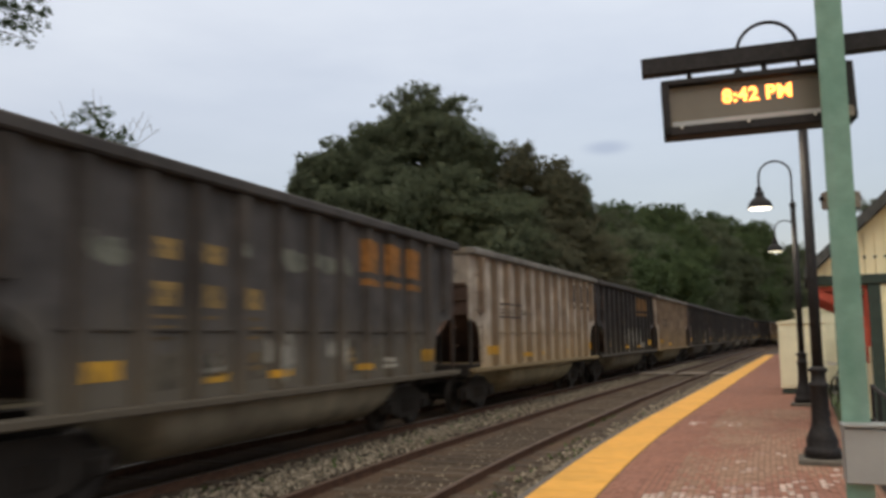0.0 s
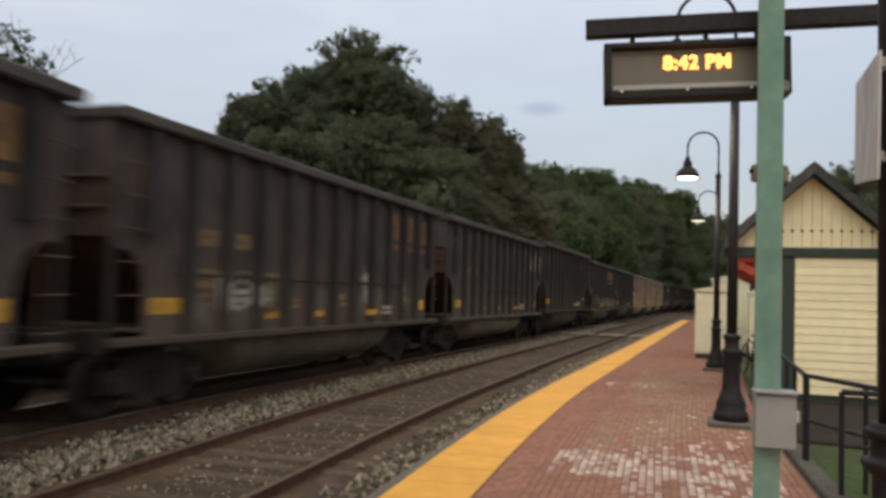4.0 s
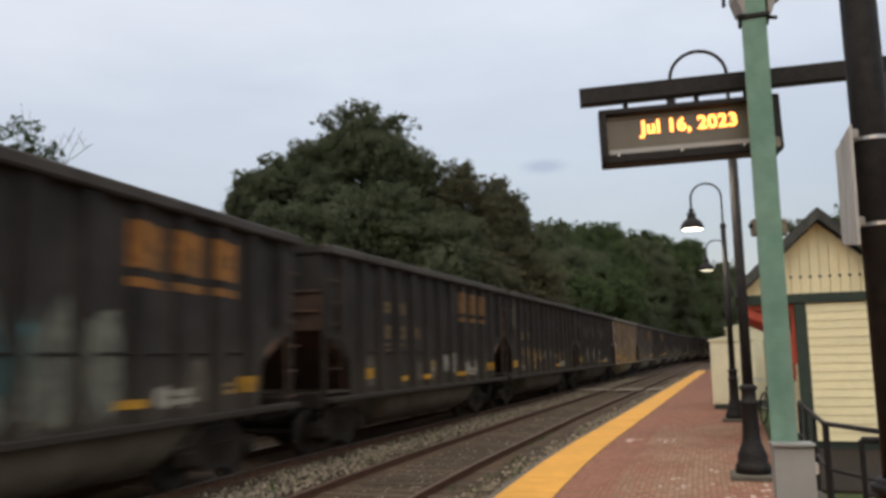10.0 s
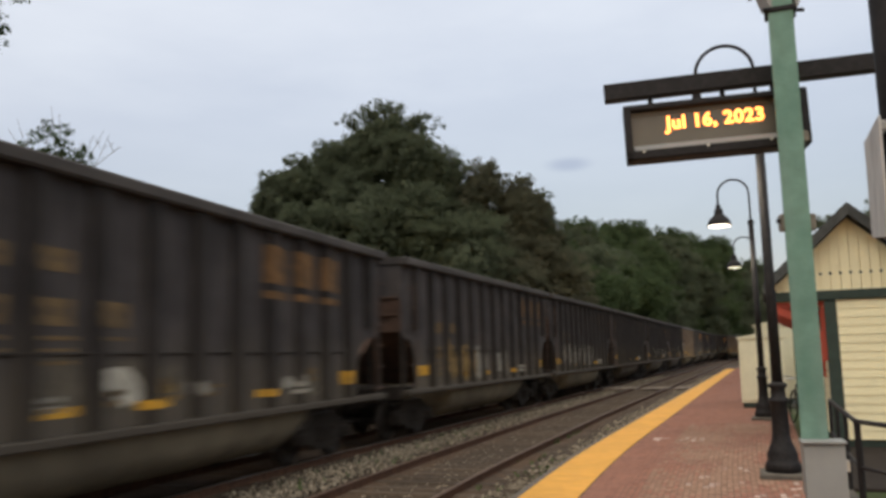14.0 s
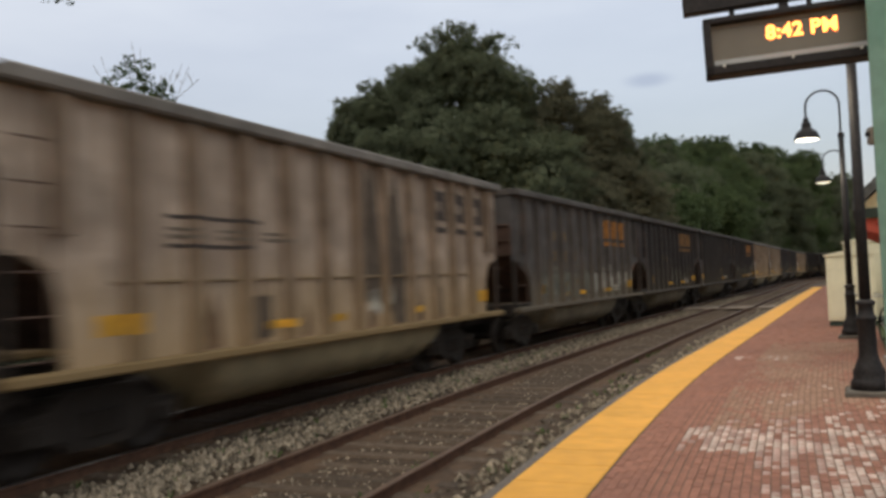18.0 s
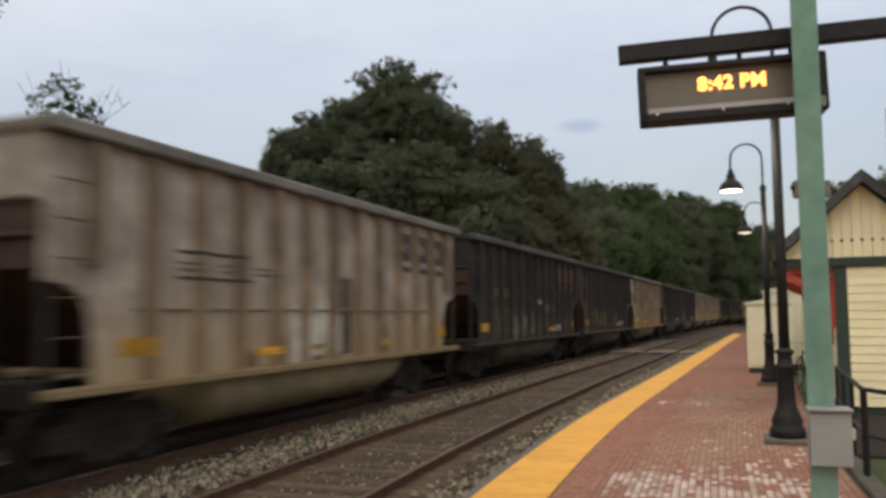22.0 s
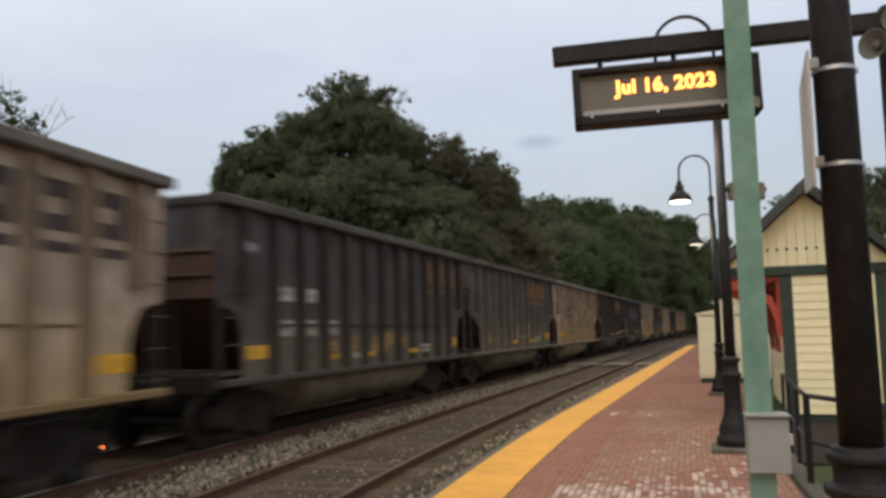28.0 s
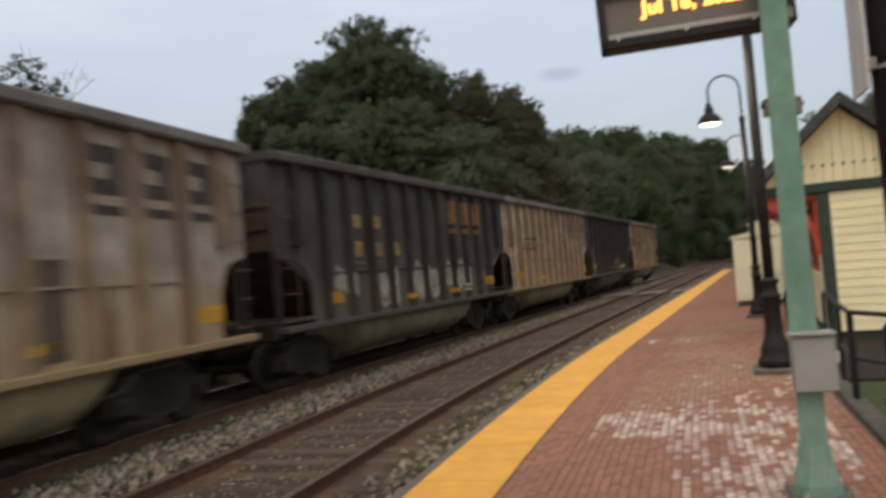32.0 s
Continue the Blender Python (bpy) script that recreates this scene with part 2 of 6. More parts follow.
M_WHITE = material("white_siding", (0.62, 0.63, 0.63), 0.7, var=0.06, scale=4, bump=0.1)
M_TEAL = material("teal_metal_roof", (0.08, 0.26, 0.21), 0.5, var=0.15, scale=4, bump=0.1)
M_PLASTIC = material("grey_horn_plastic", (0.33, 0.32, 0.30), 0.5, var=0.1, scale=10, bump=0.05)
M_CLAMP = material("clamp_paint", (0.23, 0.20, 0.155), 0.7, var=0.25, scale=20, dark=(0.10, 0.08, 0.06), dark_amount=0.7, dark_scale=9, bump=0.2)
M_HORN = material("horn_paint", (0.13, 0.125, 0.11), 0.55, var=0.12, scale=10, bump=0.05)
M_LED = glow("amber_led", (1.0, 0.32, 0.06), 4.6)
M_LIGHTDOT = material("bright_dot", (0.75, 0.72, 0.65), 0.3, metal=0.6, var=0.05, bump=0.0)
M_GLEAM = glow("orange_gleam", (1.0, 0.22, 0.05), 4.0)
M_LAMPGLASS = glow("lamp_lens", (1.0, 0.90, 0.70), 7.0)
M_LAMPGLASS_DIM = glow("weak_lamp_lens", (1.0, 0.92, 0.66), 1.6)
M_PANEL = material("sign_panel", (0.125, 0.112, 0.085), 0.35, var=0.1, scale=4, bump=0.03, spec=0.5)
M_SHEET = material("sign_sheet_aluminium", (0.58, 0.57, 0.54), 0.6, metal=0.1, var=0.15, scale=9, dark=(0.34, 0.33, 0.31), dark_amount=0.7, dark_scale=6, bump=0.04)
M_DARKGROUND = material("dark_ground", (0.030, 0.022, 0.016), 0.95, var=0.4, scale=25, dark=(0.018, 0.014, 0.011), dark_amount=0.6, dark_scale=3, bump=0.9, bump_scale=60)
M_PLANK = material("crossing_plank", (0.23, 0.19, 0.15), 0.9, var=0.3, scale=7, bump=0.4, per_object=0.2)


def leaf_material(name, base, tip):
    m = bpy.data.materials.new(name)
    m.use_nodes = True
    n, l = m.node_tree.nodes, m.node_tree.links
    b = n["Principled BSDF"]
    b.inputs["Roughness"].default_value = 0.7
    b.inputs["Specular IOR Level"].default_value = 0.15
    g = n.new("ShaderNodeNewGeometry")
    co = n.new("ShaderNodeTexCoord")
    t = n.new("ShaderNodeTexNoise")
    t.inputs["Scale"].default_value = 0.55
    l.new(co.outputs["Object"], t.inputs["Vector"])
    add = n.new("ShaderNodeMath")
    add.operation = "MULTIPLY_ADD"
    add.inputs[1].default_value, add.inputs[2].default_value = 0.45, -0.2
    l.new(g.outputs["Random Per Island"], add.inputs[0])
    sm = n.new("ShaderNodeMath")
    sm.operation = "ADD"
    l.new(add.outputs[0], sm.inputs[0])
    l.new(t.outputs["Fac"], sm.inputs[1])
    r = n.new("ShaderNodeValToRGB")
    r.color_ramp.elements[0].position, r.color_ramp.elements[0].color = 0.3, (*base, 1)
    r.color_ramp.elements[1].position, r.color_ramp.elements[1].color = 0.8, (*tip, 1)
    l.new(sm.outputs[0], r.inputs[0])
    oi = n.new("ShaderNodeObjectInfo")
    hv = n.new("ShaderNodeHueSaturation")
    mr = n.new("ShaderNodeMapRange")
    mr.inputs["To Min"].default_value, mr.inputs["To Max"].default_value = 0.84, 1.14
    l.new(oi.outputs["Random"], mr.inputs["Value"])
    l.new(mr.outputs[0], hv.inputs["Value"])
    l.new(r.outputs[0], hv.inputs["Color"])
    l.new(hv.outputs[0], b.inputs["Base Color"])
    # thin leaves let a little light through
    tr = n.new("ShaderNodeBsdfTranslucent")
    l.new(hv.outputs[0], tr.inputs["Color"])
    mx = n.new("ShaderNodeMixShader")
    mx.inputs[0].default_value = 0.5
    l.new(b.outputs[0], mx.inputs[1])
    l.new(tr.outputs[0], mx.inputs[2])
    l.new(mx.outputs[0], n["Material Output"].inputs["Surface"])
    return m


M_LEAF = leaf_material("leaves_deep_green", (0.106, 0.124, 0.078), (0.146, 0.172, 0.101))
M_LEAF_Y = leaf_material("leaves_fresh_green", (0.064, 0.092, 0.041), (0.112, 0.154, 0.067))
M_LEAF_B = leaf_material("leaves_brownish", (0.122, 0.122, 0.080), (0.164, 0.166, 0.105))


# ---- mesh building ----
class Shape:
    """Collects vertices and faces of one mesh."""

    def __init__(self):
        self.v, self.f = [], []

    def add(self, vs, fs, m=None):
        o = len(self.v)
        self.v += [tuple(m @ Vector(p)) for p in vs] if m is not None else [tuple(p) for p in vs]
        self.f += [tuple(o + i for i in q) for q in fs]
        return self

    def box(self, c, s, m=None, chamfer=0.0):
        x, y, z = s[0] / 2, s[1] / 2, s[2] / 2
        if chamfer <= 0:
            vs = [(c[0] + a * x, c[1] + b * y, c[2] + d * z) for d in (-1, 1) for a, b in ((-1, -1), (1, -1), (1, 1), (-1, 1))]
            return self.add(vs, [(3, 2, 1, 0), (4, 5, 6, 7), (0, 1, 5, 4), (1, 2, 6, 5), (2, 3, 7, 6), (3, 0, 4, 7)], m)
        k = min(chamfer, x * 0.8, y * 0.8, z * 0.8)
        rings = []
        for zz, q in ((-z, k), (-z + k, 0), (z - k, 0), (z, k)):
            rings.append([(c[0] + a, c[1] + b, c[2] + zz) for a, b in ((-x + q, -y + q), (x - q, -y + q), (x - q, y - q), (-x + q, y - q))])
        vs = [p for r in rings for p in r]
        fs = [(3, 2, 1, 0), (12, 13, 14, 15)]
        for r in range(3):
            for i in range(4):
                j = (i + 1) % 4
                fs.append((4 * r + i, 4 * r + j, 4 * r + 4 + j, 4 * r + 4 + i))
        return self.add(vs, fs, m)

    def tube(self, pts, r, n=8, caps=True, m=None):
        """A round bar along points; r is one radius or one a point."""
        rs = r if isinstance(r, (list, tuple)) else [r] * len(pts)
        pts = [Vector(p) for p in pts]
        vs, fs = [], []
        side = None
        for i, p in enumerate(pts):
            d = (pts[min(i + 1, len(pts) - 1)] - pts[max(i - 1, 0)]).normalized()
            if side is None:
                side = d.cross(Vector((0, 0, 1)) if abs(d.z) < 0.9 else Vector((1, 0, 0))).normalized()
            side = (side - d * side.dot(d)).normalized()
            up = d.cross(side)
            for k in range(n):
                a = 2 * math.pi * k / n
                vs.append(p + (side * math.cos(a) + up * math.sin(a)) * rs[i])
        for i in range(len(pts) - 1):
            for k in range(n):
                j = (k + 1) % n
                fs.append((i * n + k, i * n + j, i * n + n + j, i * n + n + k))
        if caps:
            fs.append(tuple(range(n - 1, -1, -1)))
            fs.append(tuple((len(pts) - 1) * n + k for k in range(n)))
        return self.add(vs, fs, m)

    def lathe(self, profile, n=16, m=None):
        """Turned about z from (radius, z) pairs, bottom to top."""
        vs, fs = [], []
        for r, z in profile:
            for k in range(n):
                a = 2 * math.pi * k / n
                vs.append((r * math.cos(a), r * math.sin(a), z))
        for i in range(len(profile) - 1):
            for k in range(n):
                j = (k + 1) % n
                fs.append((i * n + k, i * n + j, i * n + n + j, i * n + n + k))
        fs.append(tuple(range(n - 1, -1, -1)))
        fs.append(tuple((len(profile) - 1) * n + k for k in range(n)))
        return self.add(vs, fs, m)

    def prism(self, outline, lo, hi, axis="x", m=None):
        """A flat outline given thickness along an axis."""
        put = {"x": lambda a, b, t: (t, a, b), "y": lambda a, b, t: (a, t, b), "z": lambda a, b, t: (a, b, t)}[axis]
        k = len(outline)
        vs = [put(a, b, lo) for a, b in outline] + [put(a, b, hi) for a, b in outline]
        fs = [tuple(range(k - 1, -1, -1)), tuple(range(k, 2 * k))]
        fs += [(i, (i + 1) % k, k + (i + 1) % k, k + i) for i in range(k)]
        return self.add(vs, fs, m)

    def mesh(self, name, mat=None, smooth=False):
        me = bpy.data.meshes.new(name)
        me.from_pydata(self.v, [], self.f)
        if mat:
            me.materials.append(mat)
        bm = bmesh.new()
        bm.from_mesh(me)
        bmesh.ops.recalc_face_normals(bm, faces=bm.faces)
        bm.to_mesh(me)
        bm.free()
        if smooth:
            me.polygons.foreach_set("use_smooth", [True] * len(me.polygons))
        me.update()
        return me


def part(name, shape, mat, parent=None, label="", m=None, smooth=False):
    """One mesh object under a thing or part. shape: a Shape, or a mesh to share."""
    ob = new(name, shape.mesh(name, mat, smooth) if isinstance(shape, Shape) else shape)
    if parent is not None:
        ob.parent = parent
    if m is not None:
        ob.matrix_basis = m
    return tagged(ob, label)


def thing(name, m, label, category, group="", kind=""):
    ob = new(name)
    ob.empty_display_size = 0.1
    ob.matrix_basis = m
    return tagged(ob, label, category, group, kind)


# ---- the line of the platform edge: metres along it, offset to its right ----
def heading(s):
    if s < 115:
        return radians(17 + 7 * min(1, max(0, (s + 5) / 15)))
    return radians(24 + min(60, (s - 115) * 0.22))


STEP = 0.25
S_MIN, S_MAX = -160.0, 900.0
LINE = []
_x = _y = 0.0
for _i in range(int((S_MAX - S_MIN) / STEP) + 1):
    _s = S_MIN + _i * STEP
    LINE.append((_x, _y, heading(_s)))
    _x += math.sin(heading(_s + STEP / 2)) * STEP
    _y += math.cos(heading(_s + STEP / 2)) * STEP
_o = LINE[int(-S_MIN / STEP)]
LINE = [(0.33 + a - _o[0], 6.45 + b - _o[1], h) for a, b, h in LINE]


def along(s, off=0.0):
    """Place and heading at s metres along the platform edge, off metres to its right."""
    u = (min(max(s, S_MIN), S_MAX - STEP) - S_MIN) / STEP
    i = int(u)
    w = u - i
    a, b = LINE[i], LINE[min(i + 1, len(LINE) - 1)]
    x, y, h = (a[k] * (1 - w) + b[k] * w for k in range(3))
    return x + off * math.cos(h), y - off * math.sin(h), h


def drift(s):
    """How far the near track draws away from the platform edge."""
    return -min(0.30, max(0.0, (s - 2) * 0.018))


def ribbon(shape, s0, s1, profile, step=1.0, drifting=False):
    """Sweeps a profile of (offset, z) along the line."""
    n = max(2, int((s1 - s0) / step) + 1)
    k = len(profile)
    vs, fs = [], []
    for i in range(n):
        s = s0 + (s1 - s0) * i / (n - 1)
        for off, z in profile:
            x, y, _ = along(s, off + (drift(s) if drifting else 0.0))
            vs.append((x, y, z))
    for i in range(n - 1):
        for j in range(k - 1):
            fs.append((i * k + j, i * k + j + 1, i * k + k + j + 1, i * k + k + j))
    return shape.add(vs, fs)


def closed_ribbon(shape, s0, s1, profile, step=1.0, drifting=False):
    ribbon(shape, s0, s1, profile + [profile[0]], step, drifting)
    return shape


RAIL_Z = -0.25
TRACK_NEAR, TRACK_FAR = -2.32, -6.0
GAUGE = 0.79
GAUGE_NEAR = 0.84

# ---- ground, ballast, tracks ----
g = Shape()
g.add([(-900, -400, -0.62), (900, -400, -0.62), (900, 1200, -0.62), (-900, 1200, -0.62)], [(0, 1, 2, 3)])
tagged(part("ground", g, M_SOIL), "dark soil ground under the woods and tracks", "ground", kind="structure")
# the far side rises into an added bank that blocks light under the train
b = ribbon(Shape(), -60, 160, [(-16, 0.9), (-11.0, 0.75), (-9.6, 0.25), (-8.4, -0.40), (-7.2, -0.40), (-4.8, -0.40), (-4.15, -0.44), (-3.6, -0.40), (-1.0, -0.40), (-0.10, -0.44)], 1.0)
fines = ribbon(Shape(), -60, 160, [(-7.0, -0.40), (-6.9, -0.385), (-5.25, -0.375), (-5.0, -0.41)], 1.0)
tagged(part("track_fines", fines, M_RUSTSOIL), "rust-brown trodden fines along the far track", "ballast", kind="structure")
for k in (-1, 1):
    c_ = TRACK_NEAR + k * GAUGE_NEAR
    bed = ribbon(Shape(), -50, 160, [(c_ - 0.34, -0.405), (c_ - 0.22, -0.385), (c_ + 0.22, -0.385), (c_ + 0.34, -0.405)], 1.0, True)
    tagged(part("track_fines", bed, M_RUSTSOIL), "rust-brown fines along a near rail", "ballast", kind="structure")
tagged(part("ballast", b, M_BALLAST), "grey-brown crushed stone ballast bed under two tracks", "ballast", kind="structure")


def rail_shape(off, s0, s1, drifting):
    z = RAIL_Z
    return closed_ribbon(Shape(), s0, s1, [(off - 0.07, z - 0.17), (off + 0.07, z - 0.17), (off + 0.065, z - 0.15), (off + 0.012, z - 0.13), (off + 0.012, z - 0.045),
                                           (off + 0.036, z - 0.035), (off + 0.036, z - 0.006), (off - 0.036, z - 0.006), (off - 0.036, z - 0.035), (off - 0.012, z - 0.045), (off - 0.012, z - 0.13), (off - 0.065, z - 0.15)], 0.5, drifting)


for centre, word in ((TRACK_NEAR, "near"), (TRACK_FAR, "far")):
    track = thing("railway_track", pose(0, 0, 0), "rusty steel rails on weathered wooden ties in ballast", "track", kind="structure")
    half = GAUGE_NEAR if word == "near" else GAUGE
    for side in (-half, half):
        rail = part("rail", rail_shape(centre + side, -50, 160, word == "near"), M_RAIL, track, "rust-brown steel rail")
        part("rail_head", closed_ribbon(Shape(), -50, 160, [(centre + side - 0.034, RAIL_Z - 0.006), (centre + side + 0.034, RAIL_Z - 0.006), (centre + side + 0.028, RAIL_Z), (centre + side - 0.028, RAIL_Z)], 0.5, word == "near"), M_RAILTOP if word == "near" else M_RAILPOLISH, rail, "worn bright rail head")
    tie = Shape().box((0, 0, 0), (2.6, 0.23, 0.18), chamfer=0.02).mesh("tie", M_TIE)
    rnd = random.Random(3)
    for i in range(150):
        s = -6 + i * 0.52
        x, y, h = along(s, centre + rnd.uniform(-0.04, 0.04) + (drift(s) if word == "near" else 0.0))
        part("tie", tie, None, track, m=pose(x, y, RAIL_Z - 0.222 + rnd.uniform(-0.012, 0.012), 0, 0, -math.degrees(h) + rnd.uniform(-1, 1)))

# loose ballast stones, thicker between the tracks and before the platform
rnd = random.Random(5)
stones = Shape()
for i in range(17000):
    s = rnd.uniform(0, 1) ** 1.7 * 60 - 1
    lane = rnd.random()
    if lane < 0.60:
        off = rnd.triangular(-5.02, -3.45, -4.25)
    elif lane < 0.83:
        off = rnd.triangular(-1.25, -0.15, -0.55)
    else:
        off = rnd.uniform(-3.0, -1.6)
    x, y, h = along(s, off + drift(s) * (1.0 if off < -1.4 else 0.5))
    r = rnd.uniform(0.022, 0.058) if lane < 0.83 else rnd.uniform(0.015, 0.032)
    z = -0.40 + (0.02 * rnd.random() if lane < 0.83 else 0.0)
    vs = []
    for k in range(4):
        a = k * math.pi / 2 + rnd.uniform(-0.5, 0.5)
        vs.append((x + r * math.cos(a) * rnd.uniform(0.7, 1.3), y + r * math.sin(a) * rnd.uniform(0.7, 1.3), z + rnd.uniform(-0.02, 0.015)))
    vs.append((x + rnd.uniform(-0.4, 0.4) * r, y + rnd.uniform(-0.4, 0.4) * r, z + r * rnd.uniform(0.7, 1.3)))
    stones.add(vs, [(0, 1, 4), (1, 2, 4), (2, 3, 4), (3, 0, 4)])
tagged(part("ballast_stones", stones, M_STONE), "loose pale grey ballast stones beside the rails", "ballast", kind="stuff")

# a timber crossing between the tracks
crossing = thing("foot_crossing", pose(0, 0, 0), "weathered timber plank crossing laid over the near track", "crossing", kind="structure")
for i in range(5):
    for off, w in ((-4.05, 1.6), (-2.32, 1.32), (-0.75, 1.35)):
        x, y, h = along(36.0 + i * 0.32, off)
        part("plank", Shape().box((0, 0, 0), (w, 0.29, 0.09), chamfer=0.015), M_PLANK, crossing, m=pose(x, y, RAIL_Z - 0.03, 0, 0, -math.degrees(h)))

# ---- platform ----
PLAT_W = 3.3
slab = Shape()
closed_ribbon(slab, -14, 75, [(-0.06, -0.003), (-0.06, -0.16), (-0.12, -0.16), (-0.12, -0.55), (PLAT_W, -0.55), (PLAT_W, -0.003)], 1.0)
platform = tagged(part("platform", slab, M_JOINT), "low station platform paved with red bricks", "platform", kind="structure")
part("platform_edge", closed_ribbon(Shape(), -14, 75, [(-0.17, -0.14), (-0.17, -0.02), (-0.155, -0.004), (-0.05, 0.003), (-0.05, -0.14)], 0.5), M_EDGE, platform, "worn concrete platform edge")
kerb = closed_ribbon(Shape(), -14, 9.5, [(PLAT_W, -0.3), (PLAT_W, 0.05), (PLAT_W + 0.015, 0.065), (PLAT_W + 0.17, 0.065), (PLAT_W + 0.185, 0.05), (PLAT_W + 0.185, -0.3)], 0.5)
tagged(part("kerb", kerb, M_KERBSTONE), "weathered grey concrete kerb along the brick platform", "kerb", kind="structure")
lawn = Shape()
ribbon(lawn, -14, 75, [(PLAT_W, -0.04), (6.0, -0.03), (9.0, -0.08), (30.0, -0.2), (70, -0.5)], 1.0)
tagged(part("lawn", lawn, M_GRASS), "green grass beside the platform", "grass", kind="structure")

# tactile strip: one moulded tile after another, on a dark bed
part("tile_bed", closed_ribbon(Shape(), -14, 75, [(-0.058, -0.02), (-0.058, 0.001), (0.612, 0.001), (0.612, -0.02)], 0.5), M_SOIL, platform)
TILE = 0.61
for i in range(125):
    s = -14.0 + i * TILE
    t = Shape()
    vs = []
    for off, z in ((-0.065, -0.01), (-0.05, 0.012), (0.59, 0.012), (0.61, -0.01)):
        for q in (s + 0.005, s + TILE - 0.005):
            x, y, _ = along(q, off)
            vs.append((x, y, z))
    t.add(vs, [(0, 2, 3, 1), (2, 4, 5, 3), (4, 6, 7, 5), (0, 1, 7, 6), (0, 6, 4, 2), (1, 3, 5, 7)])
    part("tactile_tile", t, M_YELLOW, platform)


# ---- the train ----
def car_paint(name, base, dark, streak, amount, dust=None):
    return material(name, base, 0.75, var=0.38, scale=2.4, dark=dark, dark_amount=0.85, dark_scale=0.75, streak=amount, streak_color=streak, bump=0.15, bump_scale=25, per_object=0.14, spec=0.25, dust=dust, dust_top=2.45)


# each streaked paint twice: lit and paler for panels, shaded and darker elsewhere
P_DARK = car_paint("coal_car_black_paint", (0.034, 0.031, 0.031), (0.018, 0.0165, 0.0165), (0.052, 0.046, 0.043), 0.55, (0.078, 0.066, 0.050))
R_DARK = car_paint("coal_car_black_lit_paint", (0.056, 0.050, 0.050), (0.029, 0.026, 0.026), (0.082, 0.072, 0.066), 0.55, (0.120, 0.102, 0.076))
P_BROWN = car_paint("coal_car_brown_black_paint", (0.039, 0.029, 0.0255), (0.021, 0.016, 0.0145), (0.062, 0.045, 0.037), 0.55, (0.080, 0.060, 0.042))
R_BROWN = car_paint("coal_car_brown_black_lit_paint", (0.058, 0.046, 0.041), (0.030, 0.023, 0.021), (0.085, 0.063, 0.053), 0.55, (0.108, 0.082, 0.062))
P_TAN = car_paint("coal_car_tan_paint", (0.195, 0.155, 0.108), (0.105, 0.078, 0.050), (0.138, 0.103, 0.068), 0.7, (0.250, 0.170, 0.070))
R_TAN = car_paint("coal_car_tan_lit_paint", (0.35, 0.282, 0.220), (0.205, 0.153, 0.112), (0.245, 0.186, 0.138), 0.6, (0.365, 0.262, 0.140))
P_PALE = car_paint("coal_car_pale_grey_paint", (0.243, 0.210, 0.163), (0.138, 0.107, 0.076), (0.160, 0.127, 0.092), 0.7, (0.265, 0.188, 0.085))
R_PALE = car_paint("coal_car_pale_grey_lit_paint", (0.400, 0.350, 0.290), (0.225, 0.175, 0.135), (0.268, 0.215, 0.168), 0.6, (0.39, 0.285, 0.158))
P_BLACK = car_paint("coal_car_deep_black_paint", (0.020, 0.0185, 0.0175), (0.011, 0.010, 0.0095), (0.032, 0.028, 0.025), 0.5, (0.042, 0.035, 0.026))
R_BLACK = car_paint("coal_car_deep_black_lit_paint", (0.031, 0.028, 0.026), (0.016, 0.014, 0.013), (0.044, 0.038, 0.034), 0.5, (0.060, 0.050, 0.038))
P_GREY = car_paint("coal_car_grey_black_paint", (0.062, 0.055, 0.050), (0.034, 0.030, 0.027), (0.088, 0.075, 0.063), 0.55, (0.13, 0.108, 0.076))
R_GREY = car_paint("coal_car_grey_black_lit_paint", (0.082, 0.076, 0.073), (0.044, 0.040, 0.038), (0.107, 0.095, 0.085), 0.55, (0.160, 0.138, 0.102))
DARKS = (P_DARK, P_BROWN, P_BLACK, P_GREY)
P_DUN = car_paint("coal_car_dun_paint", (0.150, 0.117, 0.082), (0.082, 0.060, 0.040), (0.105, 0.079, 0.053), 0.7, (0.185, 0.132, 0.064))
R_DUN = car_paint("coal_car_dun_lit_paint", (0.205, 0.164, 0.118), (0.12, 0.09, 0.061), (0.145, 0.110, 0.076), 0.6, (0.245, 0.180, 0.092))
# ribs darker still, their shade put into the colour, with rust on pale cars
P_POST = car_paint("rusty_shaded_rib_paint", (0.22, 0.166, 0.118), (0.122, 0.086, 0.058), (0.17, 0.12, 0.08), 0.6, (0.245, 0.174, 0.092))
P_POST_D = car_paint("shaded_dark_rib_paint", (0.024, 0.0215, 0.021), (0.014, 0.0125, 0.012), (0.036, 0.031, 0.028), 0.5, (0.05, 0.042, 0.031))
SHADED_RIB_PAINT = {P_DARK: P_POST_D, P_BROWN: P_POST_D, P_BLACK: P_POST_D, P_TAN: P_POST, P_PALE: P_POST, P_DUN: P_POST}
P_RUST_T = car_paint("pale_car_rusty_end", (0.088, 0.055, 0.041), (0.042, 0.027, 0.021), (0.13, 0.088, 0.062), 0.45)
LIT_PANEL_PAINT = {P_DUN: R_DUN, P_BLACK: R_BLACK, P_GREY: R_GREY, P_DARK: R_DARK, P_BROWN: R_BROWN, P_TAN: R_TAN, P_PALE: R_PALE}
P_RUST = car_paint("coal_car_rusty_end", (0.088, 0.055, 0.040), (0.044, 0.029, 0.023), (0.13, 0.074, 0.050), 0.45)
P_UNDER = car_paint("underframe_dust", (0.026, 0.021, 0.017), (0.013, 0.0105, 0.009), (0.040, 0.032, 0.025), 0.5)
